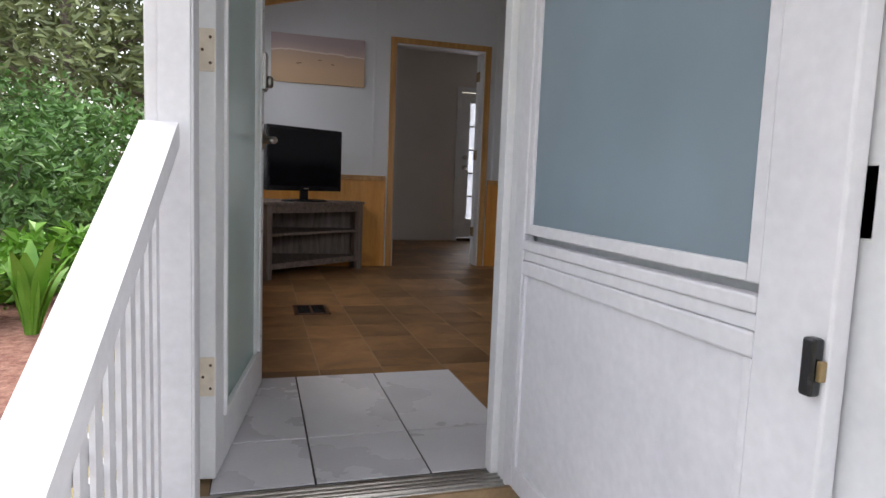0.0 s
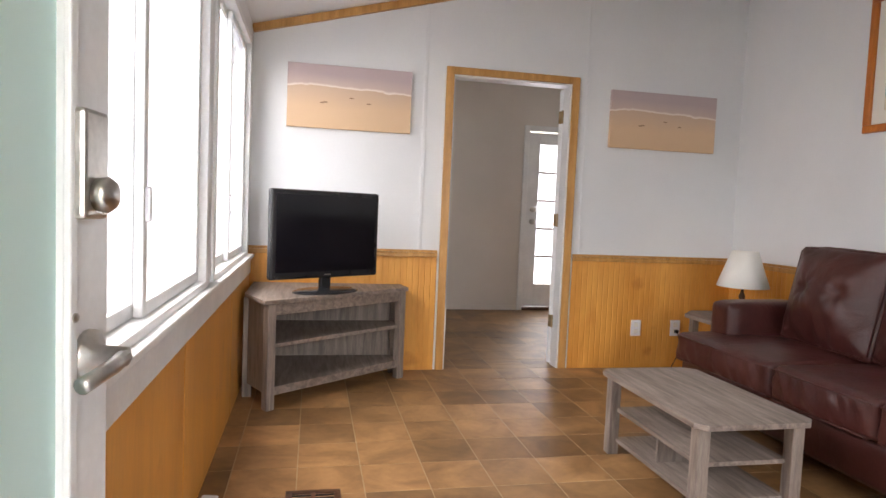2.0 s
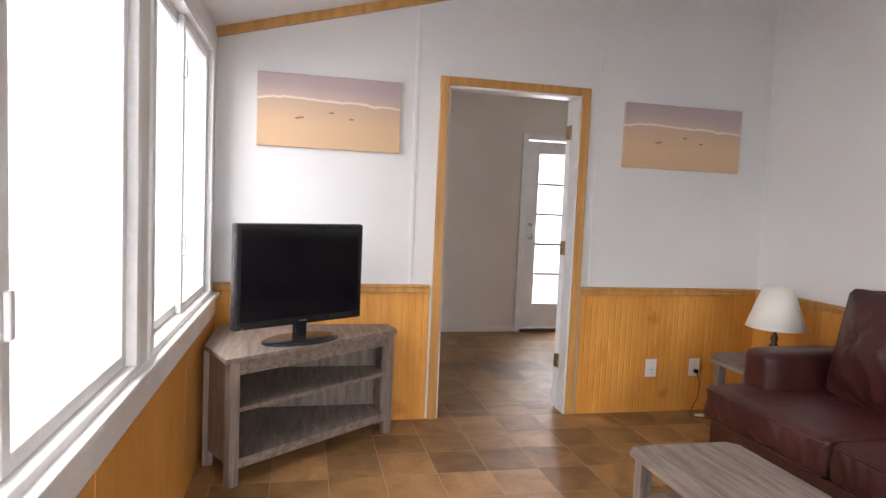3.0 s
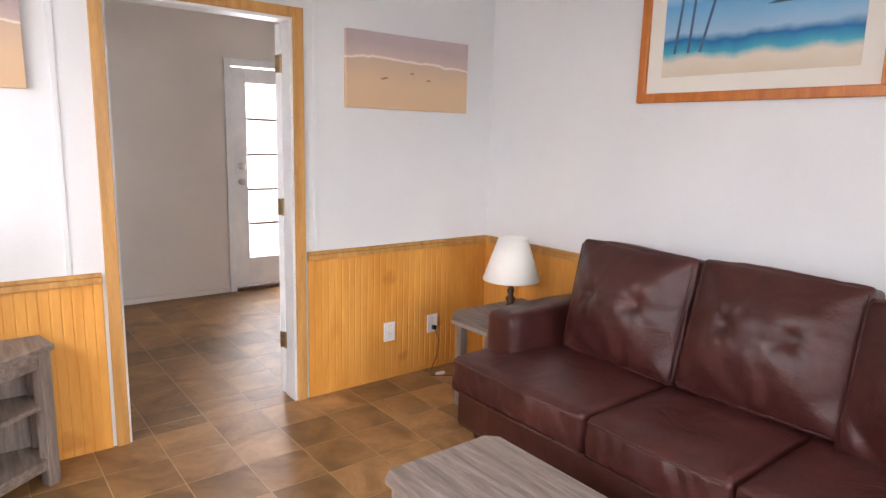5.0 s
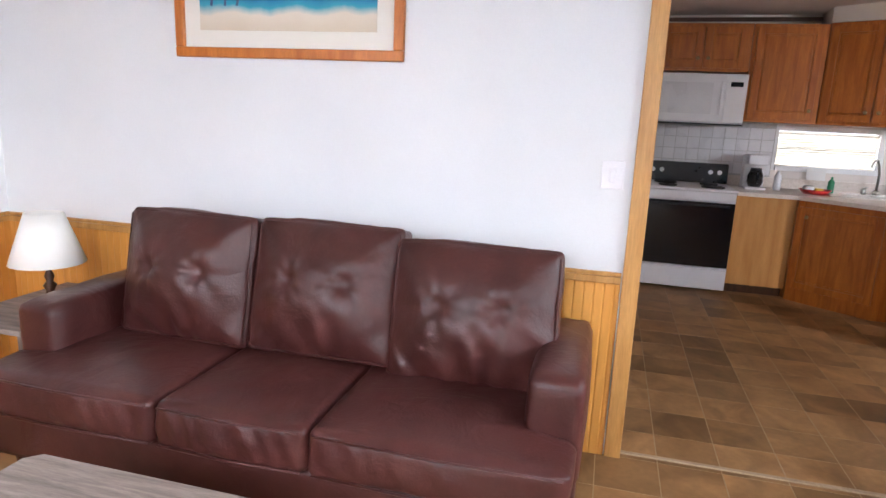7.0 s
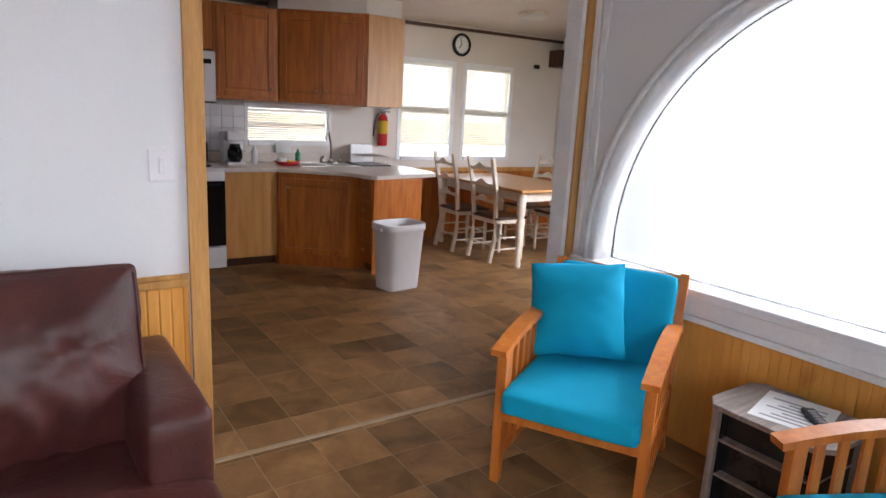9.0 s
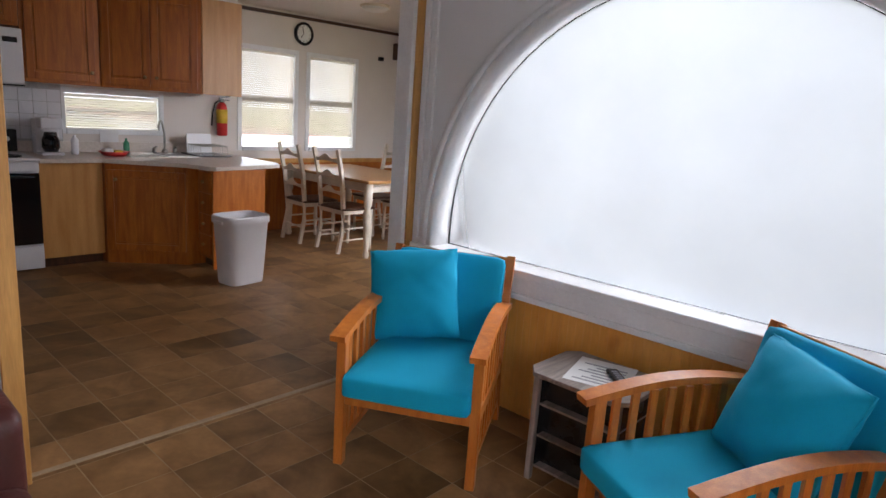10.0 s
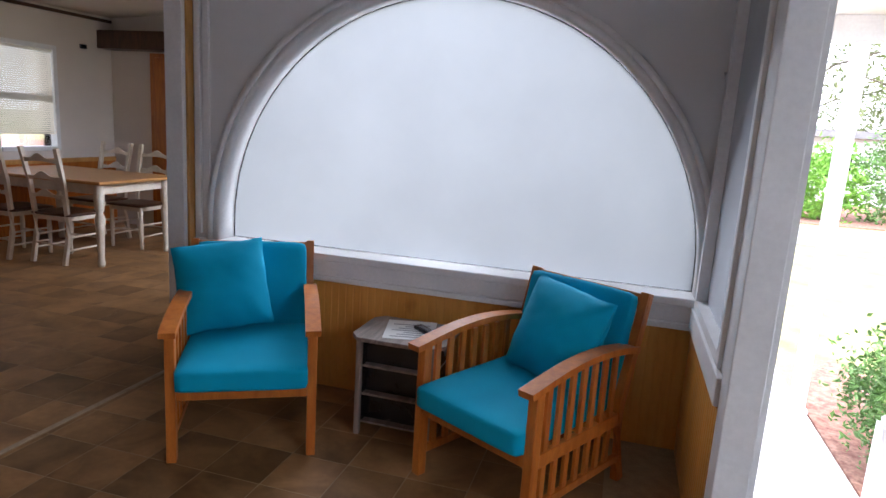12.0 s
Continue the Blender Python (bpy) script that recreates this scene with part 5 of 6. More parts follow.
for k in range(7):
    part("wire", sweep([(-0.16 + 0.05 * k, -0.14, 0.014), (-0.16 + 0.05 * k, -0.14, 0.1), (-0.16 + 0.05 * k, 0.14, 0.1), (-0.16 + 0.05 * k, 0.14, 0.014)], 0.006, round_seg=6), STEEL, rack)
part("board", moved(boxes([(-0.006, -0.13, 0, 0.006, 0.13, 0.19)], 0.004), pose(0.14, 0, 0.014, 0, 8)), WHITEP, rack, "white cutting board")
cm = thing("coffee_maker", pose(7.08, 1.48, 0.905), "white and grey drip coffee maker with glass carafe", "coffee maker")
part("body", joined(boxes([(0.04, -0.09, 0, 0.16, 0.09, 0.3)], 0.012), boxes([(-0.1, -0.085, 0.22, 0.05, 0.085, 0.31)], 0.012), boxes([(-0.1, -0.085, 0, 0.05, 0.085, 0.025)], 0.008)), WHITEP, cm)
part("carafe", moved(lathe([(0.05, 0), (0.068, 0.04), (0.066, 0.1), (0.05, 0.14)], 20), pose(-0.03, 0, 0.026)), SCREEN, cm, "dark glass carafe", True)
part("lid", moved(lathe([(0.05, 0.14), (0.045, 0.165)], 20), pose(-0.03, 0, 0.027)), BLACK, cm)
part("handle", sweep([(-0.09, 0, 0.15), (-0.135, 0, 0.14), (-0.135, 0, 0.07), (-0.095, 0, 0.06)], 0.014, 0.02), BLACK, cm)
solid("soap_bottle", lathe([(0.025, 0), (0.027, 0.01), (0.027, 0.1), (0.01, 0.125), (0.01, 0.145)], 14), GREEN_P, "green dish soap bottle beside the sink", "bottle", smooth=True, m=pose(7.15, 0.83, 0.905))
solid("dispenser", lathe([(0.03, 0), (0.03, 0.13), (0.012, 0.15), (0.012, 0.17)], 14), WHITEP, "white dispenser bottle beside the coffee maker", "bottle", smooth=True, m=pose(7.1, 1.28, 0.905))
bowl = thing("red_tray", pose(6.98, 1.0, 0.905), "red tray with wrapped sponges and cloths", "tray")
part("tray", lathe([(0.09, 0), (0.13, 0.04), (0.12, 0.04), (0.085, 0.01)], 22), RED, bowl, "", True)
part("sponge", boxes([(-0.05, -0.06, 0.012, 0.03, 0.01, 0.05)], 0.006), YELLOW, bowl)
part("cloth", moved(pillow(0.1, 0.08, 0.05, 0.02, cuts=5, wrinkle=0.008), pose(0.02, 0.05, 0.045)), PAPER, bowl, "", True)
solid("notice", boxes([(-0.002, -0.08, 0, 0.002, 0.08, 0.11)]), PAPER, "small white notice card on the window ledge", "notice", m=pose(7.305, 0.92, 1.0, 0, 6))
# backsplash tiles
bs = structure("backsplash", boxes([(7.337, 1.30, 1.0, 7.349, 2.6, 1.5)]), GROUT_PALE, "white tiled backsplash behind the stove", "backsplash")
tile_me = mesh_of("tile", boxes([(-0.006, -0.052, -0.052, 0, 0.052, 0.052)], 0.002), TILEW)
for i in range(12):
    for j in range(4):
        o = new("tile", tile_me)
        o.parent = bs
        o.location = (7.336, 1.36 + 0.108 * i, 1.07 + 0.108 * j)
# fire extinguisher
fe = thing("fire_extinguisher", pose(7.27, -0.19, 1.09), "red fire extinguisher with yellow label and black hose", "extinguisher")
part("cylinder", lathe([(0.05, 0), (0.055, 0.015), (0.055, 0.28), (0.045, 0.32), (0.018, 0.345)], 22), RED, fe, "", True)
part("label", lathe([(0.0562, 0.13), (0.0562, 0.27)], 22), YELLOW, fe, "yellow instruction label", True)
part("valve", joined(boxes([(-0.02, -0.02, 0.345, 0.02, 0.02, 0.38)], 0.004), sweep([(0, 0.03, 0.385), (0, -0.09, 0.41)], 0.02, 0.012), sweep([(0, 0.03, 0.375), (0, -0.08, 0.365)], 0.02, 0.012)), BLACK, fe)
part("hose", sweep([(0, 0.02, 0.365), (-0.01, 0.08, 0.33), (-0.01, 0.11, 0.22), (-0.01, 0.12, 0.1)], 0.018, round_seg=8), BLACK, fe, "", True)
part("bracket", boxes([(0.05, -0.03, 0.1, 0.079, 0.03, 0.3)], 0.003), STEEL, fe)
# waste bin
bn = thing("waste_bin", pose(5.57, 0.55, 0, 0, 0, 8), "tall white plastic waste bin on the floor", "bin")
bm = bmesh.new()
rings = []
for s, z in ((0.8, 0), (0.82, 0.01), (0.98, 0.50), (1.05, 0.506), (1.05, 0.55), (1.02, 0.565), (0.98, 0.55), (0.96, 0.50), (0.79, 0.02)):
    ring = []
    for k in range(32):
        a = 2 * math.pi * k / 32
        cx, cy = math.cos(a), math.sin(a)
        ring.append(bm.verts.new((0.15 * s * math.copysign(abs(cx) ** 0.45, cx), 0.20 * s * math.copysign(abs(cy) ** 0.45, cy), z)))
    rings.append(ring)
for a, b in zip(rings, rings[1:]):
    for k in range(32):
        bm.faces.new((a[k], a[(k + 1) % 32], b[(k + 1) % 32], b[k]))
bm.faces.new(rings[0][::-1])
bm.faces.new(rings[-1])
part("tub", bm, WHITEP, bn, "", True)
for sy in (-1, 1):
    part("handle", boxes([(-0.05, sy * 0.212 - 0.012, 0.505, 0.05, sy * 0.212 + 0.012, 0.53)], 0.005), WHITEP, bn, "moulded side grip")

# ---- dining ----
def blind_window(name, y0, y1, z0, z1, drop):
    w = tagged(new(name), "white window with a lowered ivory blind", "window", "", "structure")
    w.matrix_world = pose(KX, (y0 + y1) / 2, z0)
    L, H = (y1 - y0) / 2, z1 - z0
    part("window_frame", joined(boxes([(-0.012, -L - 0.03, -0.03, 0.1, -L + 0.02, H + 0.03)], 0.003), boxes([(-0.012, L - 0.02, -0.03, 0.1, L + 0.03, H + 0.03)], 0.003), boxes([(-0.012, -L + 0.02, H - 0.02, 0.1, L - 0.02, H + 0.03)], 0.003), boxes([(-0.03, -L + 0.02, -0.03, 0.1, L - 0.02, 0.015)], 0.003), boxes([(0.05, -L + 0.02, H * 0.47, 0.08, L - 0.02, H * 0.53)], 0.003)), TRIMW, w)
    p = part("pane", boxes([(0.068, -L + 0.02, 0.015, 0.072, L - 0.02, H - 0.02)]), GLASS, w)
    p.visible_shadow = False
    blind = part("blind", boxes([(0.0, -L + 0.022, H - 0.055, 0.035, L - 0.022, H - 0.022)], 0.003), BLIND, w, "ivory slatted blind")
    me = mesh_of("slat", moved(boxes([(-0.011, -L + 0.025, -0.001, 0.011, L - 0.025, 0.001)]), pose(0, 0, 0, 0, 62)), BLIND)
    n = int((H * drop - 0.06) / 0.022)
    for k in range(n):
        o = new("slat", me)
        o.parent = blind
        o.location = (0.018, 0, H - 0.068 - k * 0.022)
    part("bottom_rail", boxes([(0.006, -L + 0.024, H - 0.075 - n * 0.022, 0.03, L - 0.024, H - 0.058 - n * 0.022)], 0.003), BLIND, w)
    return w


blind_window("window_dining_a", *DW[0], 0.96, 2.04, 0.87)
blind_window("window_dining_b", *DW[1], 0.96, 2.04, 0.87)
blind_window("window_sink", SW[0], SW[1], SW[2], SW[3], 0.98)
clk = thing("wall_clock", pose(KX, -1.235, 2.262, 0, -90), "round black wall clock with a pale dial", "clock")
part("rim", lathe([(0.125, 0), (0.13, 0.02), (0.12, 0.035), (0.1, 0.03), (0.1, 0.012)], 36), BLACK, clk, "", True)
part("dial", lathe([(0.101, 0.008), (0.101, 0.013)], 36), PAPER, clk)
for a, l in ((50, 0.055), (-75, 0.08)):
    part("pointer", moved(boxes([(-0.004, 0, 0.0135, 0.004, l, 0.016)]), pose(0, 0, 0, 0, 0, a)), BLACK, clk)
for k in range(12):
    part("hour_mark", moved(boxes([(-0.003, 0.078, 0.0131, 0.003, 0.094, 0.0145)]), pose(0, 0, 0, 0, 0, 30 * k)), BLACK, clk)
solid("wall_sensor", boxes([(-0.03, -0.04, -0.025, 0, 0.04, 0.025)], 0.006), BLACK, "small black sensor on the dining wall", "sensor", m=pose(KX, -2.42, 2.11))
lite = thing("ceiling_light", pose(6.3, -1.4, 2.545), "round cream ceiling fixture above the table", "ceiling light")
part("base", lathe([(0.16, -0.03), (0.16, 0.0), (0.1, 0.012)], 30), CREAM, lite, "", True)
part("bowl", lathe([(0.05, -0.075), (0.11, -0.06), (0.145, -0.03)], 30), PAPER, lite, "", True)

TX0, TX1, TY0, TY1 = 5.71, 7.15, -1.76, -0.91
tb = thing("dining_table", pose(0, 0, 0), "farmhouse dining table with honey top and cream turned legs", "table")
part("tabletop", boxes([(TX0 - 0.12, TY0 - 0.06, 0.76, TX1, TY1 + 0.1, 0.79)], 0.008), TABLETOP, tb)
part("apron", boxes([(TX0 - 0.02, TY0 + 0.04, 0.66, TX1 - 0.08, TY1, 0.759)], 0.003), CREAM, tb)
legp = [(0.025, 0), (0.035, 0.03), (0.026, 0.08), (0.036, 0.3), (0.046, 0.45), (0.026, 0.5), (0.042, 0.54), (0.042, 0.57), (0.045, 0.58), (0.045, 0.759)]
for x in (TX0 - 0.03, TX1 - 0.1):
    for y in (TY0 + 0.02, TY1 + 0.02):
        part("leg", moved(lathe(legp, 16), pose(x, y, 0)), CREAM, tb, "", True)


def dining_chair(m):
    """Origin on the floor under the seat, local -y is the front."""
    c = thing("dining_chair", m, "cream ladder-back dining chair with dark wooden seat", "chair", "chairs round the table")
    for sx in (-1, 1):
        part("front_leg", moved(lathe([(0.015, 0), (0.02, 0.04), (0.016, 0.08), (0.023, 0.25), (0.018, 0.33), (0.023, 0.43)], 12), pose(sx * 0.185, -0.18, 0)), CREAM, c, "", True)
        part("back_leg", sweep([(sx * 0.185, 0.24, 0), (sx * 0.185, 0.19, 0.25), (sx * 0.185, 0.19, 0.45), (sx * 0.192, 0.22, 0.75), (sx * 0.20, 0.29, 1.06)], 0.036, 0.034), CREAM, c)
        for z in (0.13, 0.25):
            part("stretcher", sweep([(sx * 0.185, -0.18, z), (sx * 0.185, 0.21, z)], 0.018, round_seg=8), CREAM, c)
    part("stretcher", sweep([(-0.185, -0.18, 0.2), (0.185, -0.18, 0.2)], 0.018, round_seg=8), CREAM, c)
    part("stretcher", sweep([(-0.185, 0.21, 0.18), (0.185, 0.21, 0.18)], 0.018, round_seg=8), CREAM, c)
    part("seat_frame", boxes([(-0.2, -0.2, 0.40, 0.2, 0.2, 0.44)], 0.004), CREAM, c)
    part("seat", moved(pillow(0.44, 0.43, 0.03, 0.014, cuts=6), pose(0, -0.005, 0.455)), DARKWOOD, c, "dark wooden seat", True)
    for z, y in ((0.60, 0.205), (0.76, 0.222), (0.92, 0.255)):
        n = 14
        bm = bmesh.new()
        rows = []
        for k in range(n + 1):
            u = -1 + 2 * k / n
            x, top, bot = 0.185 * u, 0.075 - 0.045 * abs(u) ** 1.6 + 0.014 * math.cos(6 * u), 0.02 * (1 - u * u)
            yy = y + 0.02 * (1 - u * u)
            rows.append([bm.verts.new(q) for q in ((x, yy, z + bot), (x, yy + 0.014, z + bot), (x, yy + 0.026, z + top), (x, yy + 0.012, z + top))])
        for a, b in zip(rows, rows[1:]):
            for k in range(4):
                bm.faces.new((a[k], a[(k + 1) % 4], b[(k + 1) % 4], b[k]))
        bm.faces.new(rows[0])
        bm.faces.new(rows[-1][::-1])
        bmesh.ops.recalc_face_normals(bm, faces=bm.faces)
        part("ladder_slat", bm, CREAM, c)
    return c


ch = dining_chair(pose(6.15, -1.0, 0, 0, 0, 0))
for m in (pose(6.72, -0.95, 0, 0, 0, -4), pose(6.12, -1.86, 0, 0, 0, 180), pose(6.68, -1.88, 0, 0, 0, 177)):
    copy_thing(ch, m)
ward = thing("closet_cabinet", pose(6.03, -3.11, 0), "tall stained wooden closet door beside the dining corner", "cabinet")
part("body", boxes([(0.0, 0.263, 0, 0.70, 0.33, 2.1)], 0.004), CAB, ward)
for z, h in ((0.05, 0.42), (0.5, 1.55)):
    part("raised_panel", boxes([(0.06, 0.331, z, 0.64, 0.345, z + h)], 0.008), CAB, ward)
part("handle", sweep([(0.1, 0.345, 1.15), (0.1, 0.37, 1.17), (0.1, 0.37, 1.23), (0.1, 0.345, 1.25)], 0.012, round_seg=8), BLACK, ward)

# ---- outdoors ----
bm = bmesh.new()
bmesh.ops.create_grid(bm, x_segments=60, y_segments=60, size=150)
structure("ground", moved(bm, pose(0, 0, -0.62)), GRASS, "dry lawn with worn sandy patches", "ground")
structure("mulch_bed", prism([(-0.43, -2.2), (-0.43, 1.3), (-0.9, 2.2), (-1.6, 9), (-9, 14), (-9, 3), (-2.2, -0.4), (-1.6, -2.4), (-1.0, -3.2)], -0.63, -0.59), MULCH, "reddish pine bark mulch bed beside the path", "mulch")
structure("road", boxes([(-80, -15.8, -0.63, 80, -11.8, -0.6)]), ASPH, "grey asphalt road beyond the lawn", "road")
structure("verge", boxes([(-80, -24, -0.63, 80, -16.4, -0.59)]), MULCH, "mulched verge across the road", "verge")


def leaves(n, box, size, seed, narrow=0.45, up=0.3):
    """Many small two-sided leaves scattered in uneven clumps inside an ellipsoid."""
    rng = random.Random(seed)
    cx, cy, cz, rx, ry, rz = box
    clumps = []
    for _ in range(max(6, n // 60)):
        while True:
            p = Vector((rng.uniform(-1, 1), rng.uniform(-1, 1), rng.uniform(-1, 1)))
            if 0.25 < p.length < 1:
                break
        clumps.append((p, rng.uniform(0.16, 0.34)))
    vs, fs = [], []
    for k in range(n):
        c, r = clumps[k % len(clumps)]
        p = c + Vector((rng.gauss(0, r * 0.6), rng.gauss(0, r * 0.6), rng.gauss(0, r * 0.6)))
        q = Vector((cx + p.x * rx, cy + p.y * ry, cz + p.z * rz))
        d = Vector((rng.uniform(-1, 1), rng.uniform(-1, 1), rng.uniform(-0.7, 0.7) + up)).normalized()
        s = d.cross(Vector((rng.uniform(-1, 1), rng.uniform(-1, 1), rng.uniform(-1, 1)))).normalized()
        l = size * rng.uniform(0.6, 1.4)
        b = len(vs)
        bend = s.cross(d) * l * 0.15
        vs += [q, q + d * l * 0.5 + s * l * narrow * 0.5 + bend, q + d * l, q + d * l * 0.5 - s * l * narrow * 0.5 + bend]
        fs += [(b, b + 1, b + 2), (b, b + 2, b + 3)]
    me = bpy.data.meshes.new("leaves")
    me.from_pydata(vs, [], fs)
    return me


def leaf_part(name, me, material, parent):
    me.materials.append(material)
    o = new(name, me)
    o.parent = parent
    return o


def shrub(x, y, r, h, n, size, material, seed, label="dense green leafy shrub in the garden"):
    s = thing("shrub", pose(x, y, -0.6), label, "shrub")
    rng = random.Random(seed)
    for _ in range(5):
        a = rng.uniform(0, 6.28)
        part("stem", sweep([(0.03 * math.cos(a), 0.03 * math.sin(a), 0), (r * 0.3 * math.cos(a), r * 0.3 * math.sin(a), h * 0.4), (r * 0.6 * math.cos(a), r * 0.6 * math.sin(a), h * 0.8)], 0.025, round_seg=6), BARK, s)
    leaf_part("foliage", leaves(n, (0, 0, h * 0.52, r, r, h * 0.52), size, seed), material, s)
    return s


def tree(x, y, h, r, n, seed, material=LEAFD, size=0.3):
    t = thing("tree", pose(x, y, -0.6), "tall tree with grey bark and feathery grey-green crown", "tree", "garden trees")
    rng = random.Random(seed)
    part("trunk", joined(sweep([(0, 0, 0), (0.05, 0.03, h * 0.3), (-0.04, 0.1, h * 0.6)], 0.3, round_seg=10), sweep([(-0.04, 0.1, h * 0.6), (0.1, 0.1, h * 0.95)], 0.14, round_seg=8)), BARK, t, "", True)
    for k in range(7):
        a, z = rng.uniform(0, 6.28), h * rng.uniform(0.25, 0.75)
        part("limb", sweep([(0, 0, z), (r * 0.4 * math.cos(a), r * 0.4 * math.sin(a), z + h * 0.08), (r * 0.85 * math.cos(a), r * 0.85 * math.sin(a), z + h * 0.12)], 0.09, round_seg=6), BARK, t)
    leaf_part("crown", leaves(n, (0, 0, h * 0.58, r, r, h * 0.46), size, seed, 0.35), material, t)
    return t


# hedge and trees seen past the stair rail
random.seed(11)
for k, (x, y, r, h) in enumerate(((-3.3, 9.6, 1.1, 2.0), (-4.9, 10.3, 1.3, 2.3), (-2.6, 11.5, 1.2, 2.4), (-6.2, 12.5, 1.5, 2.6), (-3.9, 12.8, 1.4, 2.8), (-7.9, 11.0, 1.5, 2.4))):
    shrub(x, y, r, h, 3600, 0.15, LEAF, 20 + k)
# added row out of view, keeps low sky light out of the left windows
for k, y in enumerate((0.6, 2.9, 5.0, 7.2)):
    shrub(-6.6 - 0.5 * (k % 2), y, 1.5, 4.2, 4200, 0.22, LEAF, 40 + k, "tall hedge shrub added out of view to block low sky light")
for k, (x, y, h, r) in enumerate(((-4.2, 17, 9, 3.2), (-8, 19, 10, 3.5), (-1.6, 18.5, 9, 3.0), (-12, 17, 10, 3.5), (-6, 24, 12, 4), (-10.5, 27, 12, 4.5), (-15, 23, 11, 4))):
    tree(x, y, h, r, 5200, 50 + k)
for k, (x, y) in enumerate(((-2.9, 8.0), (-2.1, 7.5), (-3.6, 7.2), (-2.55, 6.6))):
    shrub(x, y, 0.5, 0.7, 900, 0.16, LEAFY if k % 2 else LEAFD, 80 + k, "loose yellowish-green undergrowth on the mulch bed")
big = thing("broadleaf_plant", pose(-1.75, 6.0, -0.6), "bright green broad-leaved garden plant", "plant")
rng = random.Random(3)
for k in range(9):
    a, l, lean = k * 2.4, rng.uniform(0.65, 1.0), rng.uniform(0.1, 0.35)
    bm = bmesh.new()
    rows = []
    for j in range(7):
        u = j / 6
        w = 0.075 * math.sin(math.pi * (0.12 + 0.85 * u)) + 0.004
        px, pz = lean * u ** 1.6, l * (u - 0.18 * u ** 3)
        rows.append([bm.verts.new((px, -w, pz + 0.2 * w)), bm.verts.new((px, 0, pz)), bm.verts.new((px, w, pz + 0.2 * w))])
    for p, q in zip(rows, rows[1:]):
        for i in range(2):
            bm.faces.new((p[i], p[i + 1], q[i + 1], q[i]))
    part("leaf", moved(bm, pose(0.04 * math.cos(a), 0.04 * math.sin(a), 0, 0, 0, math.degrees(a))), LEAFY, big, "", True)
shrub(-0.86, -0.72, 0.45, 1.0, 7000, 0.05, LEAF, 91, "clipped small-leaved green bush beside the path")
shrub(-1.3, -1.6, 0.4, 0.7, 2400, 0.06, LEAF, 92, "small leafy bush on the mulch bed")
for k, (x, y, r, h) in enumerate(((-4.6, -18, 1.3, 2.2), (-6.8, -18.5, 1.5, 2.6), (-9.4, -19, 1.6, 2.6), (-2.4, -19, 1.3, 2.0), (-12.4, -19.5, 1.6, 2.4))):
    shrub(x, y, r, h, 2600, 0.17, LEAFY if k == 0 else LEAF, 60 + k, "green leafy hedge shrub across the road")
for k, (x, y, h, r) in enumerate(((-6, -30, 11, 4), (-11, -28, 11, 4), (-1, -31, 12, 4.5), (-16, -30, 11, 4))):
    tree(x, y, h, r, 3600, 70 + k)
house = thing("neighbour_house", pose(-11, -25, -0.6), "pale neighbouring house with dark roof behind the hedge", "house")
part("wall", boxes([(-6, -3, 0, 6, 0, 2.6)]), EXT, house)
part("roof", boxes([(-6.4, -3.4, 2.61, 6.4, 0.5, 2.9)]), ASPH, house)
for x in (-4, -1.2, 1.6, 4.2):
    w = part("window", boxes([(x - 0.6, 0.001, 0.9, x + 0.6, 0.05, 2.1)]), TRIMW, house)
    part("pane", boxes([(x - 0.52, 0.051, 0.98, x + 0.52, 0.056, 2.02)]), SCREEN, w)

# ---- floor pieces ----
pit, g = 0.266, 0.0025
OX, OYY = 0.567, 5.10
tl = mesh_of("tile", boxes([(-pit / 2 + g, -pit / 2 + g, -0.003, pit / 2 - g, pit / 2 - g, 0.0)]), VINYL)
floor_ob = bpy.data.objects["floor"]
rest = []


def tile_cells(x0, x1, y0, y1):
    i0, j0 = math.floor((x0 - OX) / pit), math.floor((y0 - OYY) / pit)
    for i in range(i0, math.ceil((x1 - OX) / pit) + 1):
        for j in range(j0, math.ceil((y1 - OYY) / pit) + 1):
            a, b = max(x0, OX + i * pit), min(x1, OX + (i + 1) * pit)
            c, d = max(y0, OYY + j * pit), min(y1, OYY + (j + 1) * pit)
            if b - a > 0.02 and d - c > 0.02:
                yield a, b, c, d


for a, b, c, d in tile_cells(LX, 3.52, FY, BY + 0.11):
    if (a < 0.78 and c < 1.73) or (c < 2.61 and a < 0.84):
        continue
    if b - a > pit - 0.01 and d - c > pit - 0.01:
        o = new("tile", tl)
        o.parent = floor_ob
        o.location = ((a + b) / 2, (c + d) / 2, 0)
    else:
        rest.append((a + g, c + g, -0.003, b - g, d - g, 0.0))


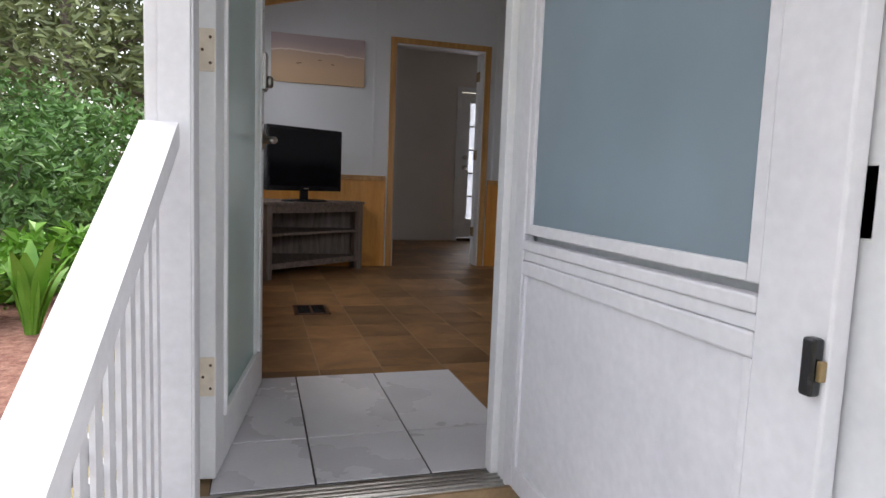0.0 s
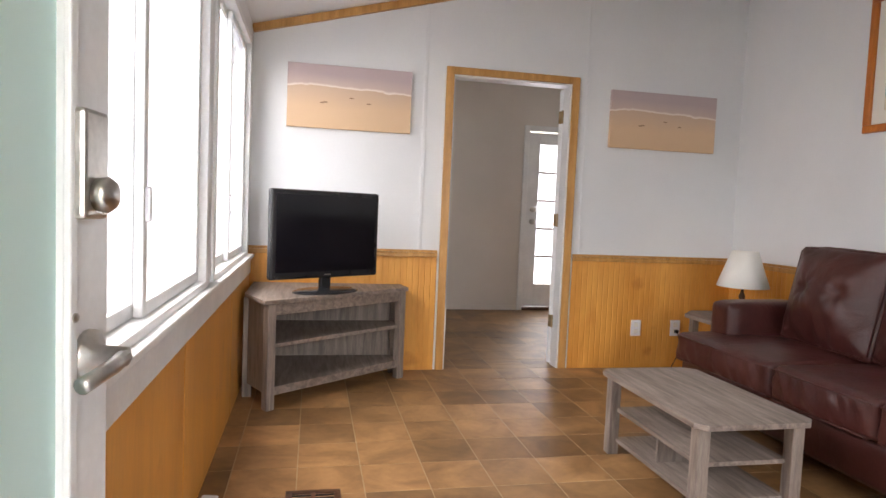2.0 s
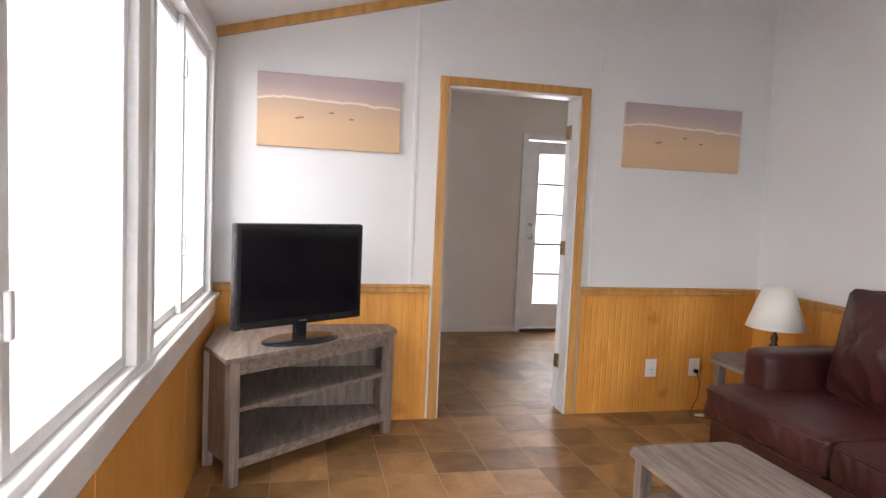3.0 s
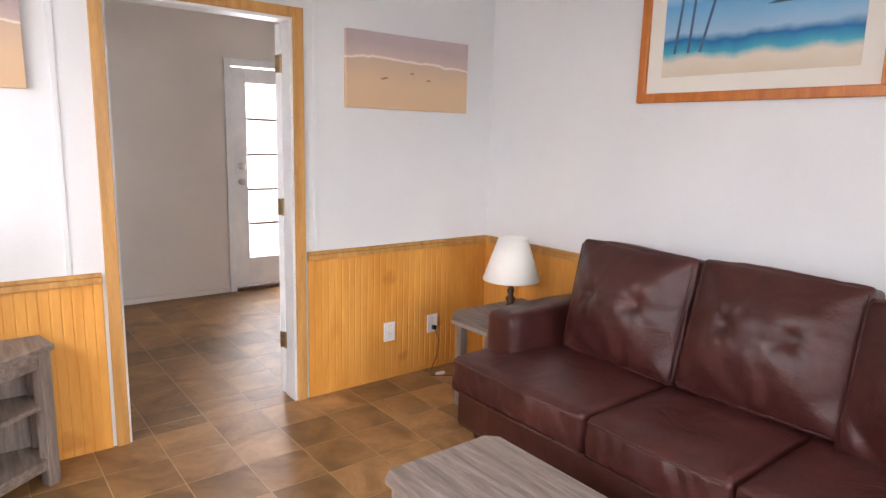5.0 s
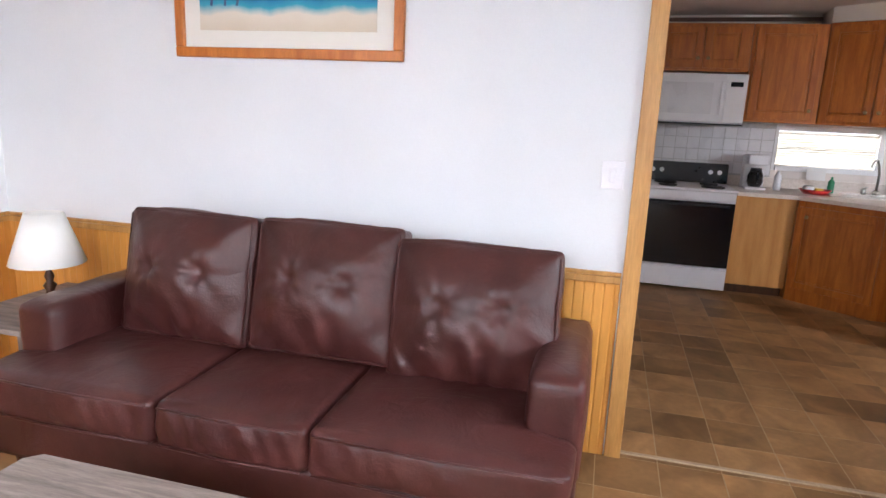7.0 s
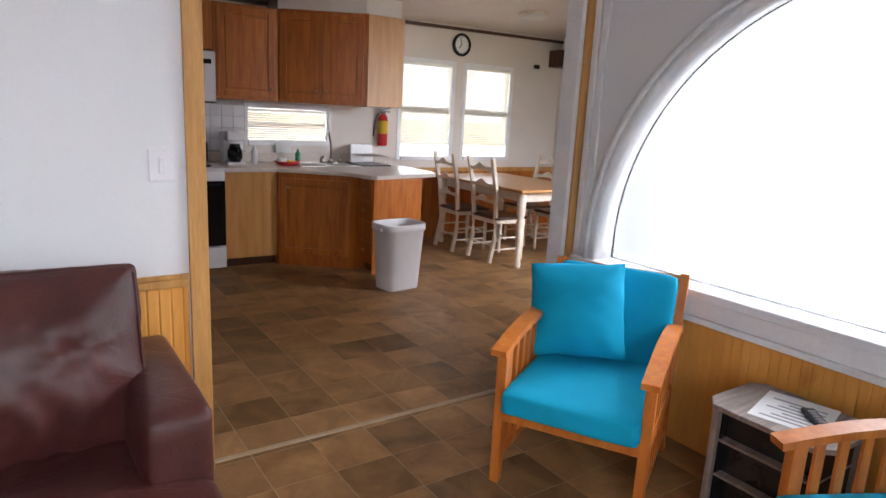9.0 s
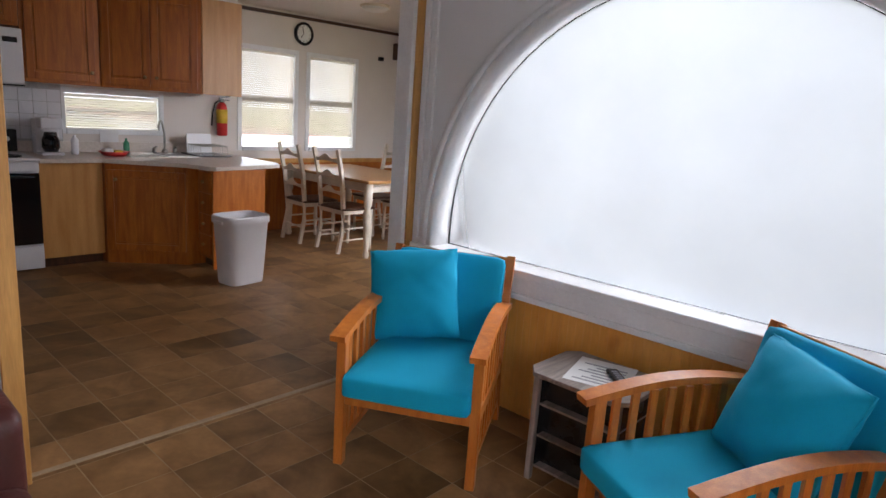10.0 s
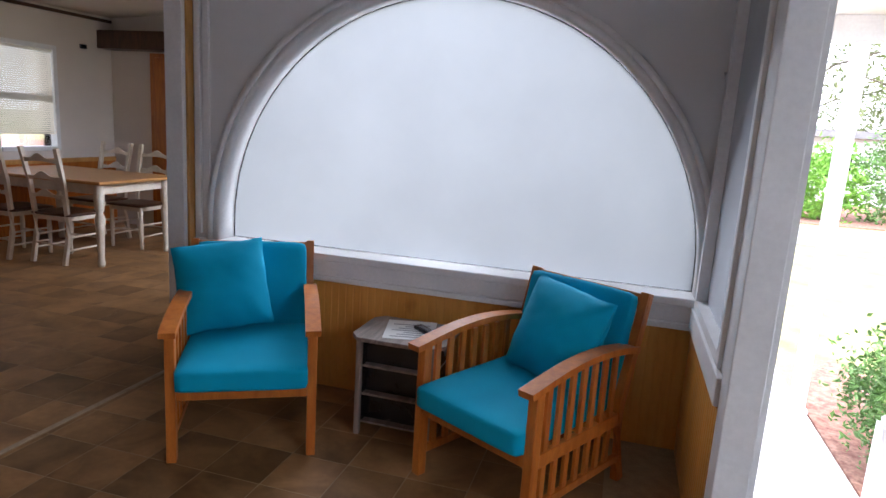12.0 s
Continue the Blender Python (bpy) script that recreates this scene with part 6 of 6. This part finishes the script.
def slabs(items):
    """Loose boxes, without bmesh operators, for many pieces."""
    vs, fs = [], []
    for x0, y0, z0, x1, y1, z1 in items:
        k = len(vs)
        vs += [(x0, y0, z0), (x1, y0, z0), (x1, y1, z0), (x0, y1, z0), (x0, y0, z1), (x1, y0, z1), (x1, y1, z1), (x0, y1, z1)]
        fs += [(k + 4, k + 5, k + 6, k + 7), (k, k + 1, k + 5, k + 4), (k + 1, k + 2, k + 6, k + 5), (k + 2, k + 3, k + 7, k + 6), (k + 3, k, k + 4, k + 7)]
    me = bpy.data.meshes.new("cut_tiles")
    me.from_pydata(vs, [], fs)
    me.materials.append(VINYL_J)
    return me


def stuff_tiles(name, items, parent):
    o = new(name, slabs(items))
    o.parent = parent
    tagged(o, "brown mottled vinyl tiles", "", "", "stuff")


# strip around the entry patch that the whole tiles leave open
for a, b, c, d in tile_cells(LX, 0.84 + pit, 1.73, 2.61 + pit):
    if c < 2.61 and a < 0.84:
        if b > 0.845:
            rest.append((max(a, 0.845) + g, c + g, -0.003, b - g, d - g, 0.0))
        if d > 2.615:
            rest.append((a + g, max(c, 2.615) + g, -0.003, min(b, 0.843) - g, d - g, 0.0))
stuff_tiles("cut_tiles", rest, floor_ob)
kitchen_ob, far = bpy.data.objects["floor_kitchen"], []
for a, b, c, d in tile_cells(3.55, KX, -3.5, 3.5):
    if b - a > pit - 0.01 and d - c > pit - 0.01 and a < 6.1 and c > -1.3:
        o = new("tile", tl)
        o.parent = kitchen_ob
        o.location = ((a + b) / 2, (c + d) / 2, 0)
    else:
        far.append((a + g, c + g, -0.003, b - g, d - g, 0.0))
stuff_tiles("kitchen_tiles", far, kitchen_ob)
stuff_tiles("back_room_tiles", [(a + g, c + g, -0.003, b - g, d - g, 0.0) for a, b, c, d in tile_cells(-0.1, 4.3, BY + 0.115, 8.5)], bpy.data.objects["floor_back_room"])
# white ceramic patch inside the entry
patch = structure("entry_patch", boxes([(-0.06, 1.695, -0.0007, 0.843, 2.613, 0.001)]), GROUT, "white ceramic tile patch inside the entry", "tile patch")
for x0, x1 in ((-0.06, 0.203), (0.203, 0.516), (0.516, 0.842)):
    for y0, y1 in ((1.695, 1.995), (1.995, 2.612)):
        part("tile", boxes([(x0 + 0.003, y0 + 0.003, -0.003, x1 - 0.003, y1 - 0.003, 0.005)], 0.001), TILEW, patch)
